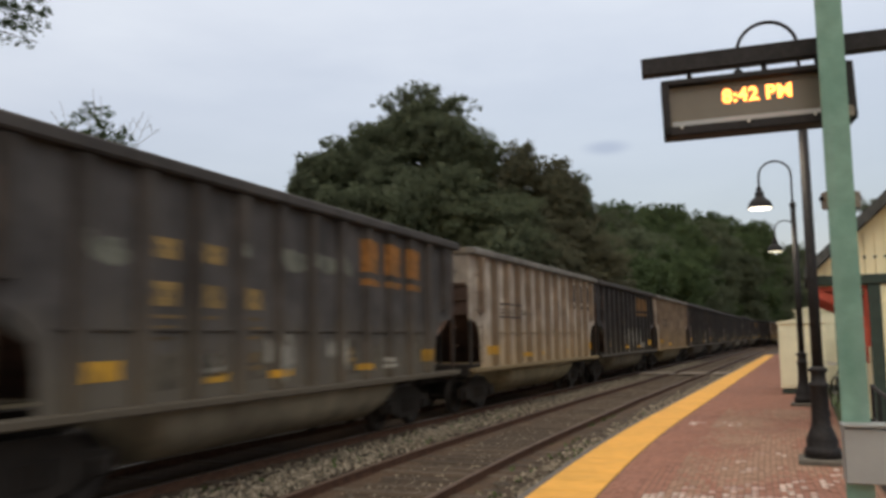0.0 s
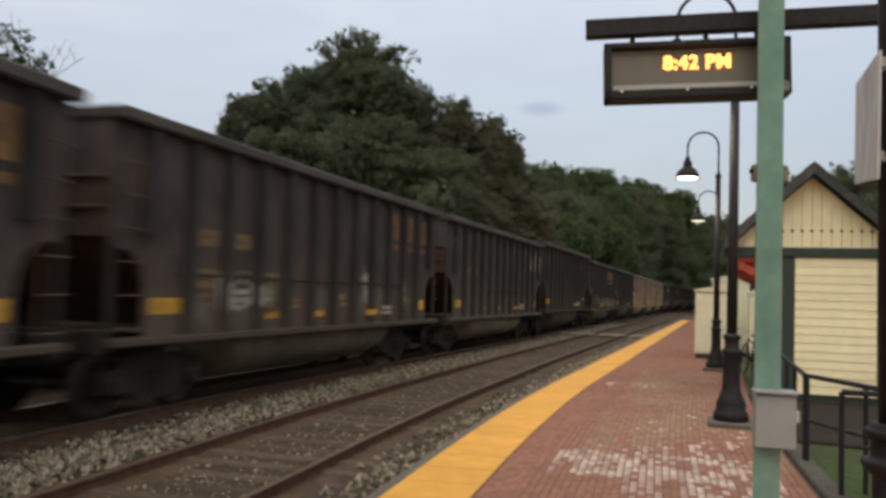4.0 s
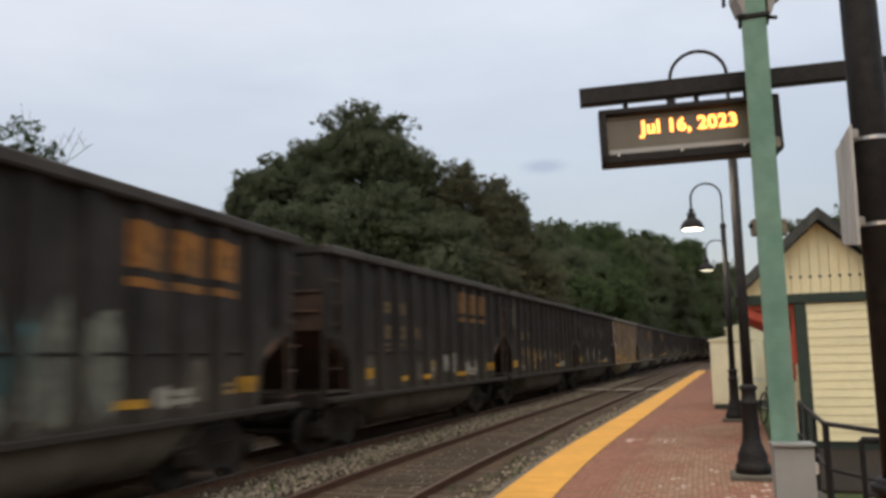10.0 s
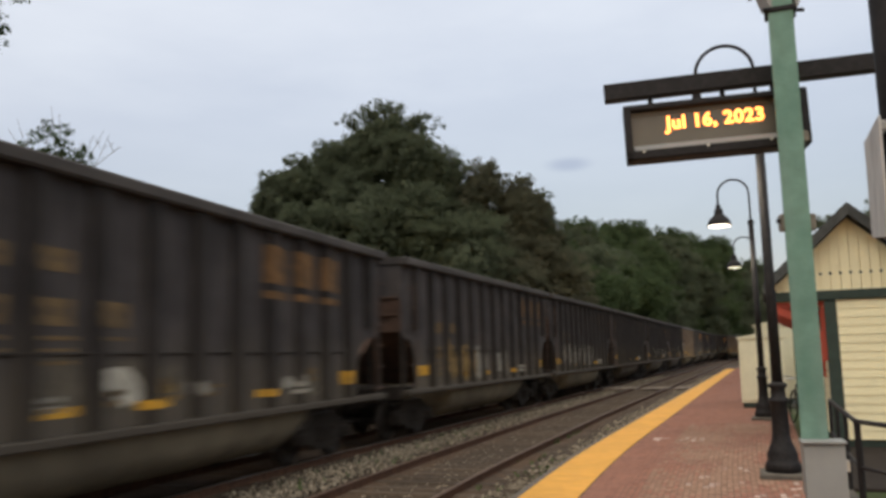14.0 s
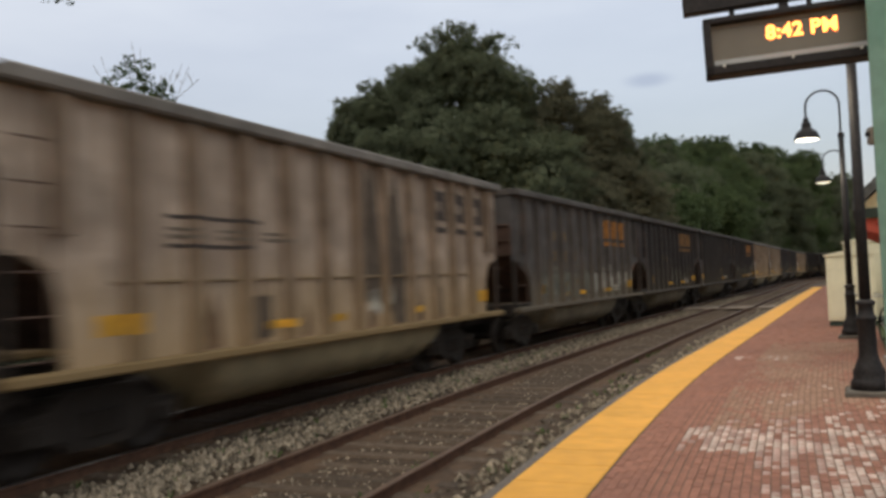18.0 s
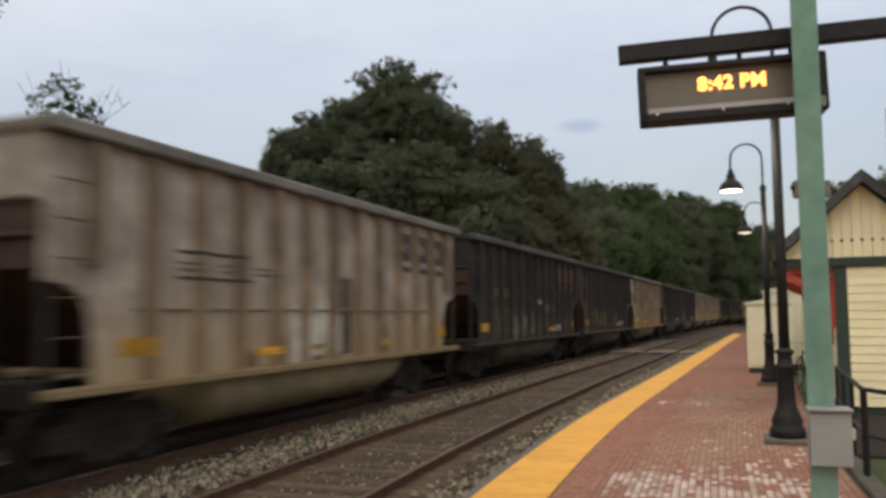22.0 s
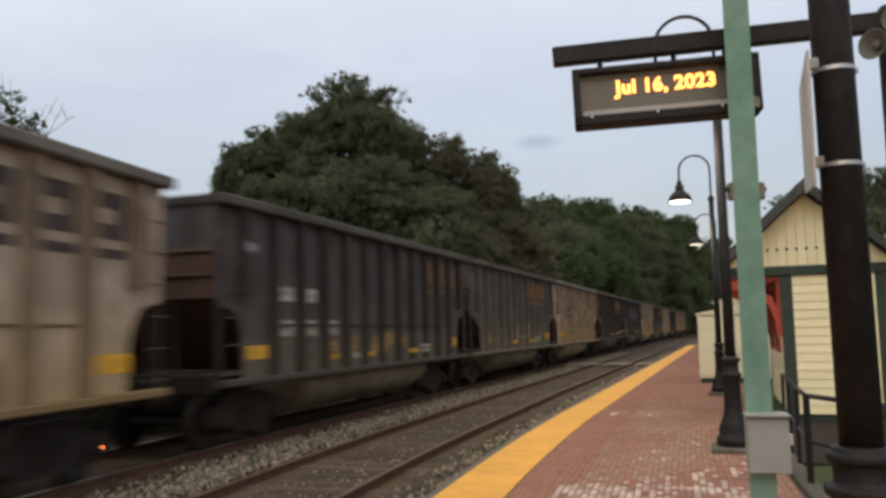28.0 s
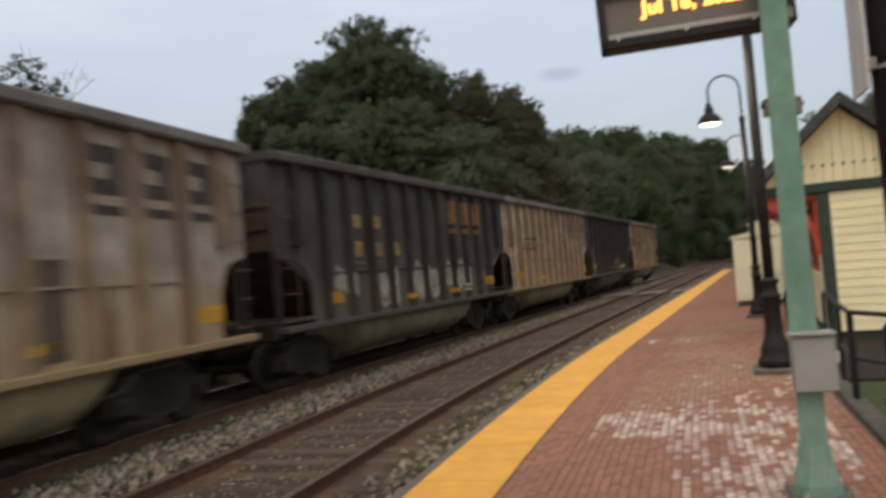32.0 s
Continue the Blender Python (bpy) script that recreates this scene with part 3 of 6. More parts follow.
P_APRON = car_paint("apron_dust", (0.185, 0.16, 0.112), (0.09, 0.075, 0.053), (0.22, 0.19, 0.135), 0.5)
P_APRON_D = car_paint("sooty_apron_dust", (0.105, 0.090, 0.066), (0.046, 0.039, 0.030), (0.15, 0.128, 0.092), 0.5)
P_APRON_T = car_paint("pale_apron_dust", (0.27, 0.225, 0.135), (0.15, 0.12, 0.07), (0.32, 0.27, 0.17), 0.5)
P_CHORD_D = car_paint("coal_car_dark_chord", (0.062, 0.056, 0.052), (0.035, 0.031, 0.029), (0.08, 0.072, 0.065), 0.5)
P_CHORD_T = car_paint("coal_car_pale_chord", (0.175, 0.163, 0.145), (0.105, 0.095, 0.083), (0.14, 0.128, 0.112), 0.5)
P_WHEEL = material("wheel_steel", (0.035, 0.029, 0.025), 0.6, metal=0.6, var=0.2, scale=6)
P_LOGO = material("faded_orange_lettering", (0.285, 0.127, 0.034), 0.8, var=0.3, scale=9, dark=(0.12, 0.08, 0.04), dark_amount=0.9, dark_scale=2.2, bump=0.0)
P_LOGO_DIM = material("dimmed_orange_lettering", (0.17, 0.095, 0.04), 0.8, var=0.3, scale=9, dark=(0.06, 0.045, 0.03), dark_amount=0.9, dark_scale=2.0, bump=0.0)
P_OCHRE_DIM = material("dimmed_ochre_stencil", (0.17, 0.115, 0.055), 0.8, var=0.3, scale=9, dark=(0.055, 0.045, 0.03), dark_amount=0.9, dark_scale=2.0, bump=0.0)
P_YEL = material("yellow_reflector", (0.58, 0.315, 0.032), 0.6, var=0.2, scale=6, dark=(0.20, 0.13, 0.04), dark_amount=0.75, dark_scale=2.5, per_object=0.28, bump=0.0)
P_STREAK = material("rust_wash", (0.15, 0.092, 0.05), 0.85, var=0.35, scale=6, dark=(0.06, 0.038, 0.024), dark_amount=0.7, dark_scale=2.5, bump=0.05)
P_STENCIL = material("dark_stencil", (0.055, 0.045, 0.04), 0.8, var=0.3, scale=9, bump=0.0)
P_SOOT = material("soot_wash", (0.095, 0.075, 0.055), 0.85, var=0.35, scale=5, dark=(0.06, 0.045, 0.035), dark_amount=0.7, dark_scale=2.5, bump=0.05)
P_WHITE = material("white_stencil", (0.34, 0.325, 0.275), 0.8, var=0.3, scale=8, dark=(0.08, 0.075, 0.066), dark_amount=0.8, dark_scale=3.0, bump=0.0)
P_CAKE = material("caked_dust", (0.12, 0.105, 0.078), 0.9, var=0.35, scale=7, dark=(0.06, 0.052, 0.042), dark_amount=0.8, dark_scale=3.0, bump=0.1)
P_BRIGHT = material("bright_white_spray_paint", (0.52, 0.50, 0.42), 0.8, var=0.25, scale=6, dark=(0.22, 0.20, 0.16), dark_amount=0.6, dark_scale=2.5, bump=0.0)
P_OCHRE = material("ochre_stencil", (0.30, 0.20, 0.075), 0.8, var=0.3, scale=8, dark=(0.10, 0.08, 0.05), dark_amount=0.8, dark_scale=3.0, bump=0.0)
P_TEAL = material("teal_spray_paint", (0.085, 0.20, 0.205), 0.7, var=0.3, scale=5, dark=(0.05, 0.12, 0.13), dark_amount=0.7, dark_scale=2.0, bump=0.0)
P_GRN = material("green_spray_paint", (0.07, 0.20, 0.11), 0.7, var=0.3, scale=5, dark=(0.05, 0.06, 0.06), dark_amount=0.7, dark_scale=2.5, bump=0.0)
P_SAGE = material("faded_sage_spray_paint", (0.165, 0.168, 0.135), 0.85, var=0.35, scale=6, dark=(0.065, 0.065, 0.055), dark_amount=0.85, dark_scale=2.2, bump=0.0)
P_INDIGO = material("slate_blue_spray_paint", (0.060, 0.064, 0.072), 0.8, var=0.3, scale=6, dark=(0.13, 0.11, 0.085), dark_amount=0.7, dark_scale=2.2, bump=0.0)
P_MOSS = material("faded_moss_spray_paint", (0.095, 0.105, 0.05), 0.85, var=0.35, scale=6, dark=(0.06, 0.055, 0.04), dark_amount=0.9, dark_scale=2.5, bump=0.0)
P_CREAMY = material("patched_cream_paint", (0.42, 0.38, 0.30), 0.8, var=0.2, scale=6, dark=(0.28, 0.23, 0.16), dark_amount=0.6, dark_scale=2.0, bump=0.0)
P_STENCIL_DIM = material("faded_dark_stencil", (0.14, 0.115, 0.088), 0.8, var=0.3, scale=9, bump=0.0)
P_LILAC = material("lilac_white_spray_paint", (0.25, 0.225, 0.25), 0.8, var=0.25, scale=6, dark=(0.12, 0.11, 0.12), dark_amount=0.6, dark_scale=2.0, bump=0.0)

CAR = 13.4
HALF, TOPZ, SILL, WIDE = 6.38, 3.935, 1.08, 1.50
# the side's outline, with a rounded cut-away at the foot of either end
def side_outline(foot):
    """foot: where along the side the cut-away ends."""
    w = HALF - foot
    cut = [(HALF - w * a, SILL + 1.18 * b) for a, b in ((0, 1.0), (0.39, 0.99), (0.61, 0.94), (0.79, 0.83), (0.91, 0.67), (0.97, 0.46), (1.0, 0))]
    return [(-HALF, TOPZ), (HALF, TOPZ)] + cut + [(-a, b) for a, b in reversed(cut)]



RIBS = [-5.7 + i * 0.95 for i in range(13)]
RIB_D = 0.13


def rib_foot(y, foot):
    return SILL + 0.06 if abs(y) + 0.12 < foot else 2.45


def wheel_mesh():
    s = Shape().lathe([(0.10, -0.09), (0.40, -0.085), (0.455, -0.06), (0.455, -0.045), (0.425, -0.04), (0.42, 0.05), (0.36, 0.055), (0.33, 0.02), (0.14, 0.01), (0.13, 0.06), (0.05, 0.065)], 20)
    return s.mesh("wheel", P_WHEEL, True)


WHEEL = wheel_mesh()


def truck(parent, y):
    t = part("bogie", Shape().box((0, 0, 0.62), (2.0, 0.42, 0.22), chamfer=0.03), P_UNDER, parent, "dusty cast steel bogie", m=pose(0, y, 0))
    for sx in (-1, 1):
        prof = [(-1.12, 0.36), (-1.12, 0.62), (-0.75, 0.66), (-0.42, 0.86), (0.42, 0.86), (0.75, 0.66), (1.12, 0.62), (1.12, 0.36), (0.78, 0.42), (0.40, 0.22), (-0.40, 0.22), (-0.78, 0.42)]
        s = Shape().prism(prof, sx * 1.0 - 0.07, sx * 1.0 + 0.07, "x")
        for q in (-0.86, 0.86):
            s.box((sx * 1.08, q, 0.45), (0.12, 0.26, 0.22), chamfer=0.03)
        for q in (-0.16, 0, 0.16):
            s.tube([(sx * 1.09, q, 0.36), (sx * 1.09, q, 0.62)], 0.065, 8)
        part("side_frame", s, P_UNDER, t)
        for q in (-0.86, 0.86):
            part("wheel", WHEEL, None, t, m=pose(sx * 0.755, q, 0.42, 0, 90 * sx, 0))
    for q in (-0.86, 0.86):
        part("axle", Shape().tube([(-0.75, q, 0.42), (0.75, q, 0.42)], 0.08, 8), P_WHEEL, t)


def tub_shape():
    """The rounded belly that hangs between the bogies, with bull-nosed ends."""
    s = Shape()
    ys = [-3.36, -3.34, -3.28, -3.18, -3.04, -2.85, -1.4, 0.0, 1.4, 2.85, 3.04, 3.18, 3.28, 3.34, 3.36]
    n = 12
    vs, fs = [], []
    for y in ys:
        d = max(0.0, abs(y) - 2.85) / 0.51
        deep = 0.74 * math.sqrt(max(0.0, 1 - d * d)) + 0.02
        for k in range(n + 1):
            a = math.pi * k / n
            c, z = math.cos(a), math.sin(a) ** 0.72
            vs.append((math.copysign(abs(c) ** 0.8, c) * 1.46, y, SILL - 0.05 - deep * z))
    for i in range(len(ys) - 1):
        for k in range(n):
            o = i * (n + 1) + k
            fs.append((o, o + 1, o + n + 2, o + n + 1))
    return s.add(vs, fs)


def hopper_car(paint, end_paint, label, foot=5.62):
    car = thing("coal_hopper_car", pose(0, 0, -50), label, "train car", "cars of the coal train")
    for sx in (-1, 1):
        side = part("side_sheet", Shape().prism(side_outline(foot), sx * WIDE - 0.02, sx * WIDE + 0.02, "x"), LIT_PANEL_PAINT[paint], car)
        part("seam", Shape().box((sx * (WIDE + 0.03), 0, 1.98), (0.05, 10.0, 0.04), chamfer=0.01), paint, side)
        joined = Shape()
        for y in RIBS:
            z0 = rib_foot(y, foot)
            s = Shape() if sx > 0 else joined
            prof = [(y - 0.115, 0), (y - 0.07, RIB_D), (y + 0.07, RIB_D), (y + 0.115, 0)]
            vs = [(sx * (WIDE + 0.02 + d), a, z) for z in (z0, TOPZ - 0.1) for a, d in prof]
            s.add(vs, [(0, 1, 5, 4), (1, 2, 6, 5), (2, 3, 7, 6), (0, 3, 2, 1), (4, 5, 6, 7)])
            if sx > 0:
                part("rib", s, SHADED_RIB_PAINT[paint] if paint in SHADED_RIB_PAINT else paint, side)
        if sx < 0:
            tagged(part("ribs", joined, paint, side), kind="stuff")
        part("top_chord", Shape().box((sx * (WIDE + 0.05), 0, TOPZ), (0.30, 2 * HALF + 0.1, 0.17), chamfer=0.03), P_CHORD_D if paint in DARKS else P_CHORD_T, car)
        part("side_sill", Shape().box((sx * (WIDE + 0.07), 0, SILL), (0.20, 2 * HALF, 0.11), chamfer=0.02), paint, car)
        for q in (-1, 1):
            part("corner_post", Shape().box((sx * (WIDE + 0.01), q * (HALF - 0.05), 1.70), (0.07, 0.08, 1.2)), P_UNDER, car)
            lad = Shape()
            for k in range(6):
                lad.tube([(sx * (WIDE + 0.15), q * (HALF - 0.05), 1.25 + k * 0.42), (sx * (WIDE + 0.15), q * (HALF - 0.50), 1.25 + k * 0.42)], 0.012, 6)
            lad.tube([(sx * (WIDE + 0.15), q * (HALF - 0.50), 1.2), (sx * (WIDE + 0.15), q * (HALF - 0.50), 3.5)], 0.012, 6)
            part("ladder", lad, end_paint, car)
    for q in (-1, 1):
        e = Shape()
        part("end_top_sheet", Shape().box((0, q * HALF, (TOPZ + 3.10) / 2), (2 * WIDE, 0.03, TOPZ - 3.10)), LIT_PANEL_PAINT[paint], car)
        e.add([(-WIDE, q * HALF, 3.10), (WIDE, q * HALF, 3.10), (WIDE, q * HALF, 2.40), (-WIDE, q * HALF, 2.40), (-WIDE, q * 4.1, 1.2), (WIDE, q * 4.1, 1.2)],
              [(0, 1, 2, 3), (3, 2, 5, 4)])
        sheet = part("end_slope_sheet", e, end_paint, car, "rust-stained sloping end sheet")
        part("end_chord", Shape().box((0, q * HALF, TOPZ), (2 * WIDE, 0.14, 0.16), chamfer=0.02), paint, car)
        for z in (3.14, 2.76):
            part("end_rib", Shape().box((0, q * (HALF + 0.03), z), (2 * WIDE - 0.1, 0.05, 0.05), chamfer=0.012), end_paint, sheet)
        part("end_sill", Shape().box((0, q * HALF, SILL), (2 * WIDE, 0.2, 0.3), chamfer=0.02), P_UNDER, car)
        for x in (-0.7, 0.7):
            part("end_strut", Shape().tube([(x, q * (HALF - 0.1), SILL + 0.1), (x, q * (HALF - 0.05), 2.45)], 0.045, 6), P_UNDER, car)
        part("coupler", Shape().box((0, q * (HALF + 0.28), 0.86), (0.26, 0.56, 0.26), chamfer=0.05), P_UNDER, car)
        truck(car, q * 4.75)
    part("brake_wheel", Shape().lathe([(0.24, 0), (0.28, 0.02), (0.24, 0.04)], 14), P_UNDER, car, m=pose(0.7, HALF + 0.12, 2.1, 90, 0, 0))
    part("centre_sill", Shape().box((0, 0, 0.9), (0.4, 2 * HALF, 0.36)), P_UNDER, car)
    part("tub", tub_shape(), P_APRON_T if paint not in DARKS else P_APRON_D if paint in (P_BLACK, P_BROWN) else P_APRON, car, "dusty rounded belly tub", smooth=True)
    return car


FINISH = {
    "d": (P_DARK, P_RUST, "sooty black steel coal hopper car with ribbed sides"),
    "b": (P_BROWN, P_RUST, "brown-black steel coal hopper car with ribbed sides"),
    "k": (P_BLACK, P_RUST, "coal-black steel coal hopper car with ribbed sides"),
    "g": (P_GREY, P_RUST, "grey-black steel coal hopper car with ribbed sides"),
    "n": (P_DUN, P_RUST_T, "dun-brown dusty steel coal hopper car with ribbed sides"),
    "t": (P_TAN, P_RUST_T, "dusty tan steel coal hopper car with ribbed sides"),
    "p": (P_PALE, P_RUST_T, "pale grey steel coal hopper car with rusty streaks"),
}
# cars of the second body pattern: longer cut-aways, lettering a bay nearer the middle
INNER = (-1, 1, 8, 13, 14, 18, 19, 26, 27, 29, 41, 43, 46)
# colours from the car before the first gap to the last one: d black, b brown-black, t tan, p pale grey
ORDER = "ddd" + "pdtbbbdddd" + "ttpddbdtddd" + "dbdbtdddd" + "tpdbpbdttt" + "dbtddpdtdt"
FIRST = -3
SHADES = {16: "k", 18: "g", 41: "g", -1: "g", 7: "k", 9: "k", 12: "n", 13: "k", 14: "k", 15: "k", 26: "g", 29: "k", 32: "k"}
CARS, BASE = [], {}
for i, c in enumerate(ORDER):
    index = FIRST + i
    c = SHADES[index] if index in SHADES else c
    key = (c, index in INNER)
    if key not in BASE:
        BASE[key] = hopper_car(*FINISH[c], 5.18 if key[1] else 5.62)
    CARS.append((index, c, copy_thing(BASE[key], pose(0, 0, -50))))
for c in BASE.values():
    for o in list(c.children_recursive) + [c]:
        bpy.data.objects.remove(o)


# lettering and stains on the sides that face the platform
def patch(car, name, mat, y0, y1, z0, z1, label="", proud=0.006, out=None):
    x = WIDE + 0.02 + proud
    s = Shape().prism(out or [(y0, z0), (y1, z0), (y1, z1), (y0, z1)], x - 0.004, x, "x")
    return part(name, s, mat, car, label)


def mark(car, name, mat, spans):
    """One worn mark painted over ribs and bays: spans of y0, y1, z0, z1 in one mesh."""
    s = Shape()
    bends = []
    for y in RIBS:
        bends += [(y - 0.115, 0.0), (y - 0.07, RIB_D), (y + 0.07, RIB_D), (y + 0.115, 0.0)]

    def depth(y):
        for (a, p), (b, q) in zip(bends, bends[1:]):
            if a <= y <= b:
                return p + (q - p) * (y - a) / (b - a)
        return 0.0

    for y0, y1, z0, z1 in spans:
        ys = [y0] + [b for b, _ in bends if y0 + 0.005 < b < y1 - 0.005] + [y1]
        vs = [(WIDE + 0.026 + depth(y), y, z) for y in ys for z in (z0, z1)]
        s.add(vs, [(2 * k, 2 * k + 2, 2 * k + 3, 2 * k + 1) for k in range(len(ys) - 1)])
    return part(name, s, mat, car)


def on_side(car, name, mat, y0, y1, z0, z1, rnd=None, fill=1.0, label="", ragged=0.0):
    """Paint laid across the ribbed side: a piece on each rib's face and one in each bay."""
    for y in RIBS:
        for a, b, x in ((y - 0.068, y + 0.068, RIB_D), (y + 0.125, y + 0.825, 0.0)):
            lo, hi = max(a, y0), min(b, y1)
            if hi - lo > 0.05 and (rnd is None or rnd.random() < fill):
                d0, d1 = (rnd.uniform(-ragged, ragged), rnd.uniform(-ragged, ragged)) if ragged else (0, 0)
                if z1 + d1 - z0 - d0 > 0.03:
                    out = None
                    if ragged:
                        w, hgt = hi - lo, z1 + d1 - z0 - d0
                        out = [(lo + w * (a_ + rnd.uniform(-0.12, 0.12)) if 0 < a_ < 1 else lo + w * a_, z0 + d0 + hgt * (b_ + rnd.uniform(-0.16, 0.16)))
                               for a_, b_ in ((0, 0.2), (0.3, 0.05), (0.65, 0), (1, 0.15), (1, 0.5), (0.9, 0.75), (0.7, 1.0), (0.35, 0.9), (0.12, 0.95), (0, 0.6))]
                    patch(car, name, mat, lo, hi, z0 + d0, z1 + d1, label, 0.006 + x, out)


# cars whose lettering is still bright, cars with their lettering a bay nearer the middle, cars with clear or whitened numbers
BOLD = (-1, 3, 7, 9, 13, 16, 23, 26, 29, 32, 44)
CLEAR = (-1, 7, 15, 18, 27, 28, 46)
WHITENED = (40,)


def decorate(index, kind, car):
    rnd = random.Random(index * 7 + 1)
    dark = kind in "dbkg"
    inner = index in INNER
    # three worn emblem blocks with bars below, high up at the far end
    bold = index in BOLD
    logo = (P_LOGO if bold else P_LOGO_DIM) if dark else P_STENCIL
    for k in range(3):
        y = (1.72 if inner else 2.86) + 0.98 * k
        mark(car, "emblem_block", logo, [(y, y + 0.72, 3.42, 3.63), (y, y + 0.72, 3.04, 3.23), (y, y + 0.22, 3.23, 3.42), (y + 0.50, y + 0.72, 3.23, 3.42)])
        mark(car, "emblem_bar", logo, [(y, y + 0.74, 2.80, 2.92)])
    if dark:
        # reporting marks and numbers as two rows of blocks, with fine print below
        ink = P_WHITE if index in WHITENED else P_OCHRE if index in CLEAR else P_OCHRE_DIM
        first = -3.72 if inner else -4.56
        for k in range(5):
            y = first + 0.90 * (k % 2 if k < 2 else k - 2)
            z = (2.84, 2.27) if inner else (2.40, 1.78)
            z0, z1 = (z[0], z[0] + 0.25) if k < 2 else (z[1], z[1] + 0.29)
            mark(car, "stencil_bar", ink, [(y, y + 0.56, z0, z0 + 0.10), (y, y + 0.56, z1 - 0.09, z1), (y, y + 0.15, z0 + 0.10, z1 - 0.09), (y + 0.22, y + 0.36, z0 + 0.10, z1 - 0.09), (y + 0.43, y + 0.56, z0 + 0.10, z1 - 0.09)])
        for k in range(3):
            y = first + 0.90 * k + 0.04
            top = 2.12 if inner else 1.66
            mark(car, "fine_print", P_OCHRE_DIM, [(y, y + rnd.uniform(0.4, 0.62), top - 0.13 * q, top + 0.045 - 0.13 * q) for q in range(rnd.randint(1, 3))])
        # pale dust caked at the foot of some bays
        for k in range(1, 11):
            if rnd.random() < 0.4:
                y, w, h = RIBS[k] + rnd.uniform(0.14, 0.22), rnd.uniform(0.4, 0.6), rnd.uniform(0.3, 0.75)
                z = SILL + rnd.uniform(0.1, 0.25)
                patch(car, "dust_patch", P_CAKE, 0, 0, 0, 0, "", 0.004, [(y, z), (y + w, z + 0.02), (y + w * 0.97, z + h * 0.6), (y + w * 0.8, z + h), (y + w * 0.5, z + h * 0.86), (y + w * 0.25, z + h * 0.95), (y + w * 0.04, z + h * 0.5)])
        # small stencilled plates along the foot
        for k in range(rnd.randint(4, 6)):
            y = RIBS[rnd.randint(3, 10)]
            z = rnd.uniform(1.36, 1.5)
            mark(car, "stencil_plate", rnd.choice((P_WHITE, P_OCHRE, P_OCHRE_DIM)), [(y + 0.2, y + rnd.uniform(0.45, 0.7), z, z + 0.07), (y + 0.2, y + rnd.uniform(0.45, 0.7), z + 0.11, z + rnd.uniform(0.15, 0.3))])
        mark(car, "stencil_plate", P_WHITE, [(2.62, 3.28, 1.31, 1.38), (2.62, 3.2, 1.42, 1.50)])
        low, high, feet = (-4.75, 4.45, (-2.75, -1.15, 1.52)) if inner else (-5.55, 4.92, (-2.72, -0.95, 1.76))
    else:
        for z in (2.70, 2.36):
            mark(car, "stencil_bar", P_STENCIL, [(-4.22, -2.45 - rnd.uniform(0.0, 0.4), z, z + 0.05)])
        for q in range(3):
            mark(car, "fine_print", P_STENCIL_DIM, [(-4.2 + 0.9 * q, -3.65 + 0.9 * q, 2.47, 2.52), (-4.2 + 0.9 * q, -3.8 + 0.9 * q, 2.56, 2.60)])
        # rust washed down the foot of the bays
        for k in range(2, 10):
            if rnd.random() < 0.75:
                y, w, h = RIBS[k] + rnd.uniform(0.14, 0.40), rnd.uniform(0.14, 0.36), rnd.uniform(0.25, 0.95)
                z = SILL + 0.07
                patch(car, "rust_streak", P_STREAK, 0, 0, 0, 0, "", 0.005, [(y, z), (y + w, z), (y + w * 0.9, z + h * 0.5), (y + w * 0.62, z + h * 0.9), (y + w * 0.5, z + h), (y + w * 0.33, z + h * 0.72), (y + w * 0.1, z + h * 0.4)])
        for k in range(rnd.randint(1, 2)):
            y = RIBS[rnd.randint(2, 9)]
            on_side(car, "soot_streak", P_SOOT, y + 0.2, y + rnd.uniform(0.4, 0.8), 1.2, rnd.uniform(1.7, 2.6))
        low, high, feet = -5.25, 4.98, (-2.38, -0.95, 1.85)
    # yellow reflectors along the foot, a larger plate at either end
    for y in feet:
        mark(car, "reflector", P_YEL, [(y, y + 0.62, 1.31, 1.42)])
    mark(car, "data_plate", P_YEL, [(low, low + 0.66, 1.42, 1.64)])
    mark(car, "data_plate", P_YEL, [(high, high + 0.62, 1.38, 1.62)])


